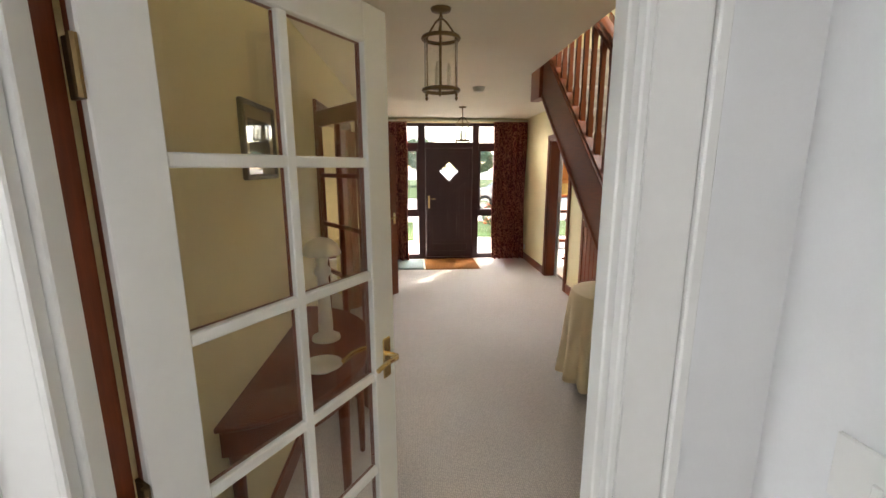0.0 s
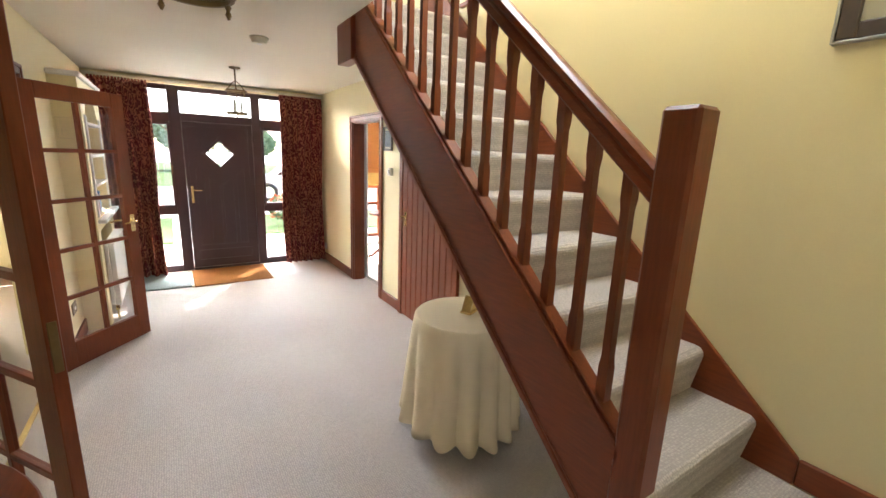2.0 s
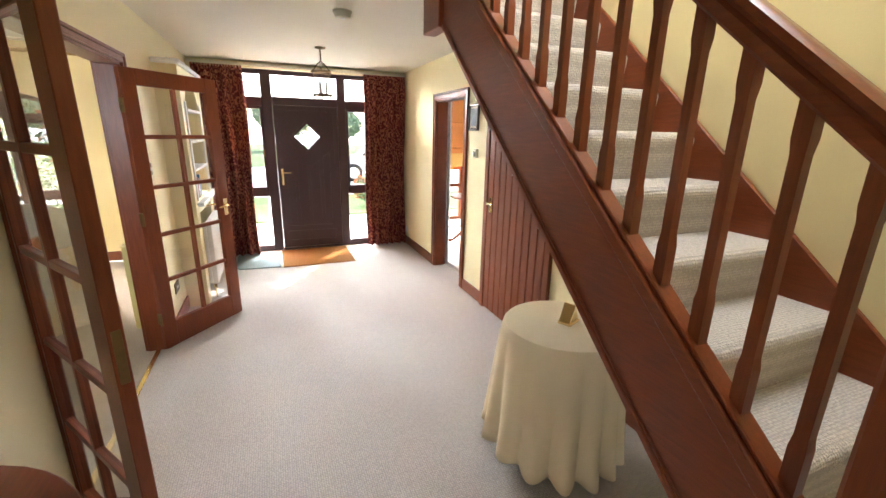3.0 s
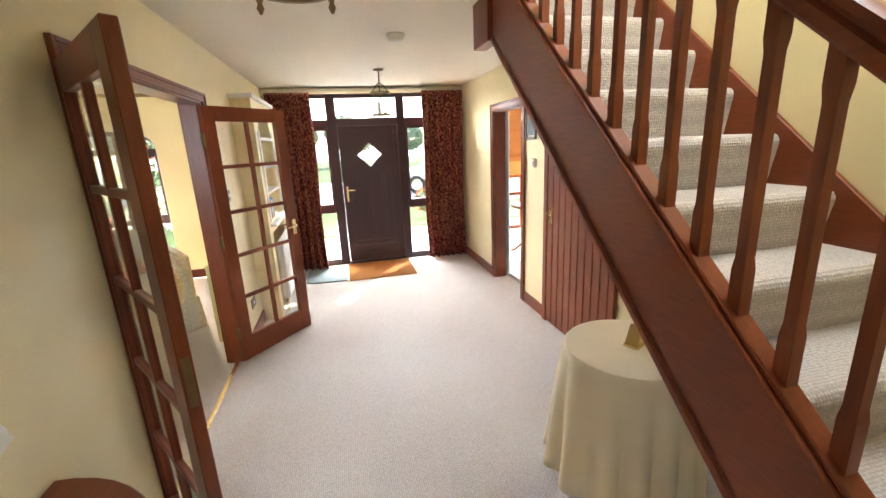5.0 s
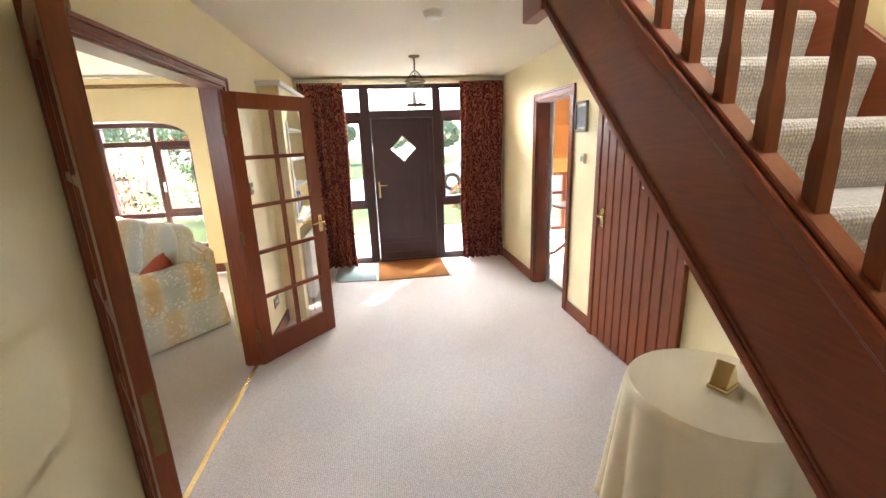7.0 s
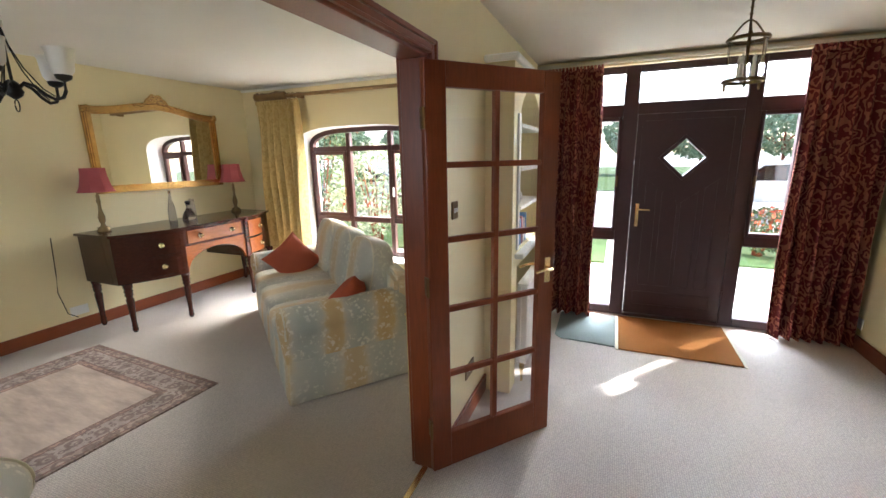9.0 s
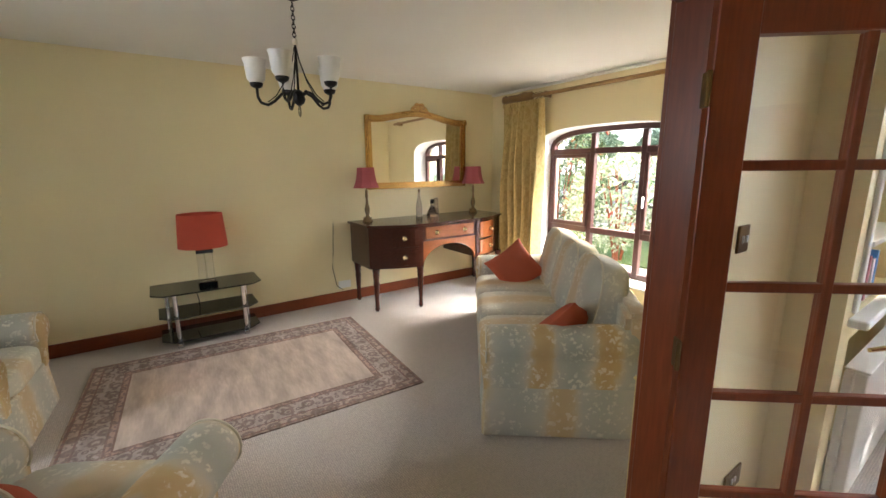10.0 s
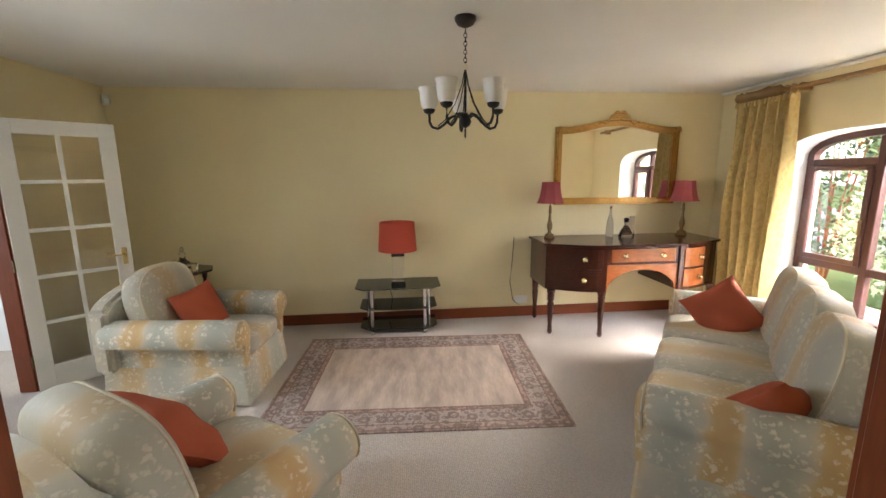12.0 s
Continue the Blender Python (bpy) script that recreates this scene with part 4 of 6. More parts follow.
lathe(bm, [(0.36, 0.70), (0.38, 0.71), (0.38, 0.728), (0.36, 0.735)], 32)
part("tabletop", bm, WOOD, kt)
bm = bmesh.new()
lathe(bm, [(0.05, 0.2), (0.06, 0.26), (0.035, 0.32), (0.03, 0.45), (0.045, 0.52), (0.03, 0.6), (0.05, 0.66), (0.1, 0.70)], 16)
part("column", bm, WOOD, kt, smooth=True)
for k in range(3):
    a = 2 * math.pi * k / 3 + 0.5
    bm = bmesh.new()
    tube(bm, [(r * math.cos(a), r * math.sin(a), z) for r, z in ((0.03, 0.27), (0.12, 0.24), (0.24, 0.12), (0.33, 0.035), (0.38, 0.02), (0.4, 0.025))], [0.03, 0.03, 0.024, 0.02, 0.022, 0.016], 8)
    part("leg", bm, WOOD, kt, smooth=True)
for dx, dy, h in ((-0.1, 0.05, 0.06), (0.12, -0.06, 0.1)):
    bm = bmesh.new()
    lathe(bm, [(0.05, 0), (0.07, 0.01), (0.06, h * 0.6), (0.02, h)], 14)
    o = part("dish", bm, BRONZE)
    o.matrix_basis = pose(2.86 + dx, 7.2 + dy, 0.732)
    tagged(o, "small dark dish on the pedestal table", "dish", "kitchen table dishes")

# ---- living room shell ----
WX0, WX1, WZ0, WZS, WZC = -3.92, -2.13, 0.28, 1.74, 1.985     # window opening: sides, sill, springing, crown
LY, LYO = 7.78, 8.2


def arch_pts(x0, x1, zs, zc, n=16):
    """A basket arch from x0 to x1: quick rounded shoulders and a flat crown."""
    c, w = (x0 + x1) / 2, (x1 - x0) / 2
    out = []
    for i in range(n + 1):
        a = math.pi * (1 - i / n)
        cx, sn = math.cos(a), math.sin(a)
        out.append((c + w * math.copysign(abs(cx) ** 0.62, cx), zs + (zc - zs) * abs(sn) ** 0.75))
    return out


bm = bmesh.new()
box(bm, -4.9, WX0, LY, LYO, 0, LZ)
box(bm, WX1, XL - 0.006, LY, LYO, 0, LZ)
box(bm, WX0, WX1, LY, LYO, 0, WZ0)
prism(bm, [(WX0, LZ)] + arch_pts(WX0, WX1, WZS, WZC) + [(WX1, LZ)], LY, LYO, "y")
tagged(part("wall_living_north", bm, WALL), "cream yellow wall with a deep arched window", "wall", kind="structure")
# white reveal lining
bm = bmesh.new()
out = [(WX0, WZ0)] + arch_pts(WX0, WX1, WZS, WZC) + [(WX1, WZ0)]
mid = ((WX0 + WX1) / 2, 1.1)
for (a, b), (c, d) in zip(out, out[1:]):
    sh = [(p[0] + (mid[0] - p[0]) * 0.004, p[1] + (mid[1] - p[1]) * 0.004) for p in ((a, b), (c, d))]
    prism(bm, [sh[0], sh[1], (c, d), (a, b)], LY - 0.002, 8.08, "y")
tagged(part("window_reveal", bm, WHITEWALL), "white plastered reveal of the arched window", "reveal", kind="structure")
setting("window_sill", WHITE, (WX0 + 0.01, WX1 - 0.01, LY - 0.03, 8.03, WZ0, WZ0 + 0.025), label="white window sill behind the sofa", category="window sill", bevel=0.006)

wd = tagged(new("window_living"), "brown framed arched window with casements", "window", kind="structure")
WY0, WY1 = 8.02, 8.09


def wbar(nm, x0, x1, z0, z1, y0=WY0, y1=WY1):
    boxes(nm, DARKWOOD, wd, (x0, x1, y0, y1, z0, z1), bevel=0.006)


DARKWOOD = mat("dark_stained_window_wood", (0.075, 0.026, 0.022), 0.4, grain=0.3, scale=20, bump=0.05, blotch=0.15, stretch=(5, 5, 0.6))
zc0 = WZ0 + 0.025
bm = bmesh.new()
o1 = arch_pts(WX0 + 0.006, WX1 - 0.006, WZS, WZC - 0.006)
o2 = arch_pts(WX0 + 0.066, WX1 - 0.066, WZS - 0.01, WZC - 0.062)
for i in range(len(o1) - 1):
    prism(bm, [o1[i], o1[i + 1], o2[i + 1], o2[i]], WY0, WY1, "y")
part("arched_head", bm, DARKWOOD, wd)
wbar("frame_post", WX0 + 0.006, WX0 + 0.066, zc0, WZS)
wbar("frame_post", WX1 - 0.066, WX1 - 0.006, zc0, WZS)
MX = (-3.32, -2.7)
for x in MX:
    wbar("mullion", x, x + 0.06, zc0, WZC - 0.07)
for a, b in ((WX0 + 0.066, MX[0]), (MX[0] + 0.06, MX[1]), (MX[1] + 0.06, WX1 - 0.066)):
    wbar("sill_rail", a, b, zc0, zc0 + 0.06)
    wbar("transom", a, b, 0.75, 0.82)
    wbar("transom", a, b, 1.68, 1.745)
    g = boxes("pane", GLASS, wd, (a, b, 8.05, 8.056, zc0 + 0.06, 0.75))
    g.visible_shadow = False
    g = boxes("pane", GLASS, wd, (a, b, 8.05, 8.056, 0.82, 1.68))
    g.visible_shadow = False
    if a != MX[0] + 0.06:
        for q in ((a, a + 0.045, 0.82, 1.68), (b - 0.045, b, 0.82, 1.68), (a + 0.045, b - 0.045, 0.82, 0.87), (a + 0.045, b - 0.045, 1.635, 1.68)):
            wbar("casement", *q, WY0 - 0.02, WY0 + 0.02)
        hx = b - 0.022 if a < -3.4 else a + 0.022
        boxes("window_handle", BRONZE if a < -3.4 else WHITE, wd, (hx - 0.008, hx + 0.008, WY0 - 0.05, WY0 - 0.02, 1.1, 1.22), bevel=0.004)
bm = bmesh.new()
prism(bm, [(WX0 + 0.06, 1.745)] + arch_pts(WX0 + 0.06, WX1 - 0.06, WZS + 0.006, WZC - 0.06) + [(WX1 - 0.06, 1.745)], 8.05, 8.056, "y")
part("pane", bm, GLASS, wd).visible_shadow = False

# south wall with the white door's opening, and the passage beyond
setting("wall_living_south", WALL, (-4.9, -3.54, 1.18, 1.3, 0, LZ), (-2.76, -2.35, 1.18, 1.3, 0, LZ), (-1.15, XL - 0.13, 1.18, 1.3, 0, LZ), (-2.35, -1.15, 1.18, 1.3, 0, 0.85), (-2.35, -1.15, 1.18, 1.3, 2.15, LZ), (-3.54, -2.76, 1.18, 1.3, 2.1, LZ), label="cream yellow wall with the white door")
casing("door_frame_white_door", "y", 0, -3.54, -2.76, 2.07, 1.18, 1.3, WOOD, w=0.075, face=(1,), label="mahogany stained frame of the white glazed door")
setting("wall_passage", WHITEWALL, (-4.5, -4.4, -0.6, 1.18, 0, LZ), (-2.5, -2.4, -0.6, 1.18, 0, LZ), (-4.5, -2.4, -0.7, -0.6, 0, LZ), label="white painted passage walls")
setting("ceiling_passage", CEIL, (-4.5, -2.4, -0.7, 1.18, LZ, LZ + 0.1), label="white passage ceiling", category="ceiling")
setting("wall_living_east", WALL, (XL - 0.14, XL - 0.131, 1.3, 3.41, 0, LZ), (XL - 0.14, XL - 0.131, 5.18, LY, 0, LZ), label="cream yellow living room side of the hall wall")
skirting("baseboard_living_north", (-4.74, WX0, LY - 0.018, LY - 0.0005, 0, 0.12), (WX1, XL - 0.15, LY - 0.018, LY - 0.0005, 0, 0.12))

# Unseen frame in the south wall, added to let the fill lamp in.
sw = tagged(new("unseen_window_south"), "unseen brown window frame added for the living room fill lamp", "window", kind="structure")
for x0, x1, z0, z1 in ((-2.35, -2.29, 0.85, 2.15), (-1.21, -1.15, 0.85, 2.15), (-2.29, -1.21, 0.85, 0.91), (-2.29, -1.21, 2.09, 2.15), (-1.78, -1.72, 0.91, 2.09)):
    boxes("window_frame", DARKWOOD, sw, (x0, x1, 1.22, 1.29, z0, z1), bevel=0.005)

# ---- living room materials ----


def floral(name, axis, period=0.3, stripe=0.72, figure=0.68):
    """Pale upholstery with soft gold stripes across the given axis and small cream flowers."""
    m = mat(name, (0.54, 0.50, 0.41), 0.62, spec=0.4, grain=0.08, scale=420, bump=0.25, blotch=0.1)
    n, l = m.node_tree.nodes, m.node_tree.links
    p = n["Principled BSDF"]
    src = p.inputs["Base Color"].links[0].from_socket
    tc = n.new("ShaderNodeTexCoord")
    sp = n.new("ShaderNodeSeparateXYZ")
    l.new(tc.outputs["Object"], sp.inputs[0])
    ns = n.new("ShaderNodeTexNoise")
    ns.inputs["Scale"].default_value, ns.inputs["Detail"].default_value = 7.0, 4
    l.new(tc.outputs["Object"], ns.inputs["Vector"])
    add = n.new("ShaderNodeMath")
    add.operation = "MULTIPLY_ADD"
    add.inputs[1].default_value = 0.13
    l.new(ns.outputs[0], add.inputs[0])
    if axis == 2:
        both = n.new("ShaderNodeMath")
        both.operation = "ADD"
        l.new(sp.outputs[0], both.inputs[0])
        l.new(sp.outputs[1], both.inputs[1])
        l.new(both.outputs[0], add.inputs[2])
    else:
        l.new(sp.outputs[axis], add.inputs[2])
    mul = n.new("ShaderNodeMath")
    mul.operation = "MULTIPLY"
    mul.inputs[1].default_value = 2 * math.pi / period
    l.new(add.outputs[0], mul.inputs[0])
    sn = n.new("ShaderNodeMath")
    sn.operation = "SINE"
    l.new(mul.outputs[0], sn.inputs[0])
    r = n.new("ShaderNodeMapRange")
    r.inputs["From Min"].default_value = -1.0
    l.new(sn.outputs[0], r.inputs[0])
    bands = n.new("ShaderNodeValToRGB")
    els = bands.color_ramp.elements
    els[0].color, els[1].color = (0.35, 0.36, 0.31, 1), (0.49, 0.32, 0.13, 1)
    for pos, c in ((0.5, (0.44, 0.42, 0.35)), (0.72, (0.52, 0.44, 0.30)), (0.88, (0.52, 0.36, 0.16))):
        els.new(pos).color = (*c, 1)
    l.new(r.outputs[0], bands.inputs[0])
    mx = n.new("ShaderNodeMix")
    mx.data_type = "RGBA"
    mx.inputs[0].default_value = stripe
    l.new(src, mx.inputs[6])
    l.new(bands.outputs[0], mx.inputs[7])
    vo = n.new("ShaderNodeTexVoronoi")
    vo.inputs["Scale"].default_value = 26.0
    n3 = n.new("ShaderNodeTexNoise")
    n3.inputs["Scale"].default_value, n3.inputs["Detail"].default_value = 34.0, 3
    l.new(tc.outputs["Object"], n3.inputs["Vector"])
    wob = n.new("ShaderNodeVectorMath")
    wob.operation = "MULTIPLY_ADD"
    wob.inputs[1].default_value = (0.075, 0.075, 0.075)
    l.new(n3.outputs["Color"], wob.inputs[0])
    l.new(tc.outputs["Object"], wob.inputs[2])
    l.new(wob.outputs[0], vo.inputs["Vector"])
    r1 = n.new("ShaderNodeMapRange")
    r1.inputs["From Min"].default_value, r1.inputs["From Max"].default_value = 0.42, 0.22
    l.new(vo.outputs["Distance"], r1.inputs[0])
    n2 = n.new("ShaderNodeTexNoise")
    n2.inputs["Scale"].default_value = 5.0
    l.new(tc.outputs["Object"], n2.inputs["Vector"])
    r2 = n.new("ShaderNodeMapRange")
    r2.inputs["From Min"].default_value, r2.inputs["From Max"].default_value = 0.38, 0.52
    l.new(n2.outputs[0], r2.inputs[0])
    mm = n.new("ShaderNodeMath")
    mm.operation = "MULTIPLY"
    l.new(r1.outputs[0], mm.inputs[0])
    l.new(r2.outputs[0], mm.inputs[1])
    m2 = n.new("ShaderNodeMath")
    m2.operation = "MULTIPLY"
    m2.inputs[1].default_value = figure
    l.new(mm.outputs[0], m2.inputs[0])
    my = n.new("ShaderNodeMix")
    my.data_type = "RGBA"
    my.inputs[7].default_value = (0.74, 0.69, 0.56, 1)
    l.new(mx.outputs[2], my.inputs[6])
    l.new(m2.outputs[0], my.inputs[0])
    l.new(my.outputs[2], p.inputs["Base Color"])
    return m


FLORAL_X, FLORAL_Y = floral("floral_upholstery_across", 0, 0.5, 0.55, 0.45), floral("floral_upholstery_along", 1, 0.36, 0.88, 0.7)
FLORAL_XY = floral("floral_upholstery_skirt", 2, 0.5, 0.7, 0.5)
PIPING = mat("cream_piping", (0.60, 0.55, 0.42), 0.8, grain=0.05, scale=200)
ORANGE = mat("burnt_orange_cushion_cloth", (0.40, 0.092, 0.045), 0.8, spec=0.2, grain=0.12, scale=350, bump=0.3, blotch=0.15)
CORAL = mat("coral_red_lampshade", (0.50, 0.085, 0.05), 0.8, spec=0.2, grain=0.05, scale=300, blotch=0.06)
ROSE = mat("dusky_pink_lampshade", (0.42, 0.10, 0.11), 0.75, spec=0.2, grain=0.05, scale=300, blotch=0.06)
GOLD = mat("aged_gilt", (0.66, 0.42, 0.16), 0.27, 1.0, grain=0.4, scale=30, bump=0.3, blotch=0.35)
CHROME = mat("polished_chrome", (0.75, 0.75, 0.76), 0.12, 1.0, blotch=0.02)
BLACKGLASS = mat("black_glass", (0.006, 0.006, 0.007), 0.06, spec=0.7, blotch=0.0)
MIRROR = mat("silvered_mirror", (0.9, 0.91, 0.9), 0.015, 1.0, blotch=0.0)
SIDEWOOD = mat("polished_red_mahogany", (0.058, 0.013, 0.0065), 0.22, grain=0.45, scale=14, bump=0.03, blotch=0.25, stretch=(5, 0.6, 5), coat=0.3)
SIDELIGHT = mat("lighter_figured_mahogany", (0.27, 0.075, 0.02), 0.24, grain=0.4, scale=16, bump=0.02, blotch=0.2, stretch=(5, 0.8, 4), coat=0.3)
FROST = mat("frosted_white_glass", (0.80, 0.78, 0.74), 0.45, grain=0.02, scale=60, blotch=0.02)
SMOKEGLASS = glass("smoky_glass", (0.62, 0.58, 0.62))
POLEWOOD = mat("antique_gilt_wood", (0.30, 0.17, 0.06), 0.45, grain=0.3, scale=25, bump=0.1, blotch=0.2)


def soft_box(bm, cx, cy, cz, sx, sy, sz, p=5.0, n=8, m=None, puff=0.0):
    """A stuffed block with rounded edges, full sizes sx, sy, sz."""
    made = {}

    def corner(c):
        key = tuple(round(t, 4) for t in c)
        if key not in made:
            made[key] = bm.verts.new(key)
        return made[key]

    for ax in range(3):
        for s in (-1, 1):
            for i in range(n):
                for j in range(n):
                    q = []
                    for a, b in ((i, j), (i + 1, j), (i + 1, j + 1), (i, j + 1)):
                        c = [0, 0, 0]
                        c[ax], c[(ax + 1) % 3], c[(ax + 2) % 3] = s, 2 * a / n - 1, 2 * b / n - 1
                        q.append(corner(c))
                    bm.faces.new(q if s > 0 else q[::-1])
    allv = list(made.values())
    for v in allv:
        c = v.co.copy()
        k = (abs(c.x) ** p + abs(c.y) ** p + abs(c.z) ** p) ** (1 / p)
        q = c / k
        if puff:
            q.z *= 1 + puff * (1 - min(1, abs(q.x)) ** 2) * (1 - min(1, abs(q.y)) ** 2)
        v.co = Vector((cx + q.x * sx / 2, cy + q.y * sy / 2, cz + q.z * sz / 2))
    if m:
        bmesh.ops.transform(bm, matrix=m, verts=allv)


def sofa(name, m, width, depth, seats, label, group="", back_h=0.9, tuck=0.0):
    """Upholstered seat: front at y = 0, back at y = -depth, x from 0 to width."""
    s = thing(name, m, label, "sofa" if seats > 1 else "armchair", group)
    aw = 0.2
    # skirted base with a slight flare
    bm = bmesh.new()
    top = [(0.021 + tuck, -0.02), (width - 0.021 - tuck, -0.02), (width - 0.021 - tuck, -depth + 0.02), (0.021 + tuck, -depth + 0.02)]
    bot = [(tuck, 0.0), (width - tuck, 0.0), (width - tuck, -depth), (tuck, -depth)]
    t4 = [bm.verts.new((x, y, 0.33)) for x, y in top]
    b4 = [bm.verts.new((x, y, 0.012)) for x, y in bot]
    bm.faces.new(t4)
    bm.faces.new(b4[::-1])
    for i in range(4):
        bm.faces.new((b4[i], b4[(i + 1) % 4], t4[(i + 1) % 4], t4[i]))
    bmesh.ops.recalc_face_normals(bm, faces=bm.faces[:])
    part("skirt", bm, FLORAL_XY, s, bevel=0.012)
    # rolled arms: a thick roll with a rounded front over a flatter side
    rc, rr = (0.11, 0.54), 0.11
    for side in (0, 1):
        bm = bmesh.new()
        pts = [(0.185, 0.3), (tuck + 0.02, 0.3), (tuck + 0.018, 0.4), (tuck * 0.8 + 0.018, 0.46)]
        for i in range(17):
            a = math.radians(212 - 248 * i / 16)
            pts.append((rc[0] + rr * math.cos(a), rc[1] + rr * math.sin(a)))
        rings = []
        length = depth - 0.08
        for y, k in ((0.012, 0.45), (0.004, 0.75), (-0.018, 0.94), (-0.05, 1.0), (-0.25, 1.015), (-0.5 * length, 1.0), (-0.75 * length, 1.0), (0.03 - length, 0.97), (-length, 0.8)):
            ring = []
            for px, pz in pts:
                if pz > 0.44:
                    px, pz = rc[0] + (px - rc[0]) * k, rc[1] + (pz - rc[1]) * k
                yy = min(y, -0.012) if pz < 0.44 else y
                ring.append(bm.verts.new((width - px if side else px, yy, pz + 0.02 * max(0.0, -y))))
            rings.append(ring)
        for p, q in zip(rings, rings[1:]):
            for i in range(len(pts)):
                k = (i + 1) % len(pts)
                bm.faces.new((p[i], p[k], q[k], q[i]))
        bm.faces.new(rings[0])
        bm.faces.new(rings[-1][::-1])
        bmesh.ops.recalc_face_normals(bm, faces=bm.faces[:])
        arm = part("arm", bm, FLORAL_Y, s, smooth=True)
        bm = bmesh.new()
        tube(bm, [(width - px if side else px, -0.022, pz) for px, pz in ((rc[0] + (a - rc[0]) * 0.97, rc[1] + (b - rc[1]) * 0.97) for a, b in pts[3:])], 0.006, 6)
        part("piping", bm, PIPING, arm)
    # back frame
    bm = bmesh.new()
    n = 16
    f, b = [], []
    for i in range(n + 1):
        u = i / n
        x = 0.04 + (width - 0.08) * u
        zt = back_h - 0.16 + 0.13 * math.sin(math.pi * u) ** 0.6
        f.append((x, zt))
    poly = [(0.04, 0.3)] + f + [(width - 0.04, 0.3)]
    prism(bm, poly, -depth + 0.02, -depth + 0.15, "y")
    part("back", bm, FLORAL_X, s, bevel=0.03, seg=2, smooth=True)
    inner = width - 2 * aw
    w = inner / seats
    for k in range(seats):
        x = aw + w * (k + 0.5)
        bm = bmesh.new()
        soft_box(bm, x, -depth * 0.42 + 0.02, 0.41, w - 0.008, depth * 0.82, 0.16, p=6, puff=0.22)
        c = part("seat_cushion", bm, FLORAL_X, s, smooth=True)
        bm = bmesh.new()
        hh = back_h - 0.4 + 0.04
        soft_box(bm, 0, 0, 0, w - 0.01 if seats > 1 else w + 0.1, 0.24, hh, p=4 if seats > 1 else 3, m=pose(x, -depth + (0.2 if seats > 1 else 0.26), 0.44 + hh / 2, 12, 0, 0))
        c = part("back_cushion", bm, FLORAL_X, s, smooth=True)
        bm = bmesh.new()
        p4 = 4 if seats > 1 else 3
        mm = pose(x, -depth + (0.2 if seats > 1 else 0.26), 0.44 + hh / 2, 12, 0, 0)
        loop = []
        for i in range(33):
            a = 2 * math.pi * i / 32
            cx, sn = math.cos(a), math.sin(a)
            kk = (abs(cx) ** p4 + abs(sn) ** p4 + 0.55 ** p4) ** (1 / p4)
            loop.append(mm @ Vector((cx / kk * (w - 0.01 if seats > 1 else w + 0.1) / 2, 0.55 / kk * 0.12, sn / kk * hh / 2)))
        tube(bm, loop, 0.006, 6)
        part("piping", bm, PIPING, c)
    return s


sofa("sofa", pose(-1.885, 5.185, 0, 0, 0, 141.5), 2.12, 0.94, 3, "three-seat sofa in pale blue and gold striped floral cloth")
sofa("armchair", pose(-3.96, 3.1, 0, 0, 0, -4), 0.98, 1.02, 1, "armchair in pale blue and gold striped floral cloth by the rug", "floral armchairs", tuck=0.1)
sofa("armchair", pose(-2.37, 3.13, 0, 0, 0, 57), 0.99, 0.92, 1, "armchair in pale blue and gold floral cloth near the glazed doors", "floral armchairs", tuck=0.1)


def cushion(m, size, label):
    """A knife-edged scatter cushion with pointed corners."""
    bm = bmesh.new()
    n = 14
    g = {}
    for s in (1, -1):
        for i in range(n + 1):
            for j in range(n + 1):
                u, v = 2 * i / n - 1, 2 * j / n - 1
                t = 0.085 * s * ((1 - u * u) * (1 - v * v)) ** 0.45 if abs(u) < 1 and abs(v) < 1 else 0
                pin = 1 - 0.10 * (1 - u * u) * abs(v) ** 3 - 0.0
                pin2 = 1 - 0.10 * (1 - v * v) * abs(u) ** 3
                w = 0.008 * math.sin(6 * u + 4 * v) * (1 - u * u)
                g[s, i, j] = bm.verts.new((u * size / 2 * pin2, v * size / 2 * pin, t + w))
    for s in (1, -1):
        for i in range(n):
            for j in range(n):
                q = (g[s, i, j], g[s, i + 1, j], g[s, i + 1, j + 1], g[s, i, j + 1])
                bm.faces.new(q if s > 0 else q[::-1])
    bmesh.ops.remove_doubles(bm, verts=bm.verts[:], dist=1e-5)
    ob = part("cushion", bm, ORANGE, smooth=True)
    ob.matrix_basis = m
    tagged(ob, label, "cushion", "burnt orange cushions")



def resting(x, y, z, normal, spin):
    """A pose whose z axis is the given normal, turned about it by spin degrees."""
    q = Vector(normal).to_track_quat("Z", "Y").to_matrix().to_4x4()
    return Matrix.Translation((x, y, z)) @ q @ pose(0, 0, 0, 0, 0, spin)


cushion(resting(-2.97, 6.5, 0.61, (0.70, -0.62, 0.5), 38), 0.42, "burnt orange scatter cushion leaning on the sofa arm")
cushion(resting(-1.79, 5.73, 0.57, (-0.72, 0.05, 0.5), 30), 0.42, "burnt orange scatter cushion on the sofa seat")
cushion(resting(-3.5, 2.58, 0.61, (0.35, 0.85, 0.35), 8), 0.4, "burnt orange scatter cushion on the armchair")
cushion(resting(-1.86, 3.2, 0.63, (-0.45, 0.55, 0.7), 20), 0.44, "burnt orange scatter cushion on the armchair")

# rug
RX, RY = -3.455, 4.234


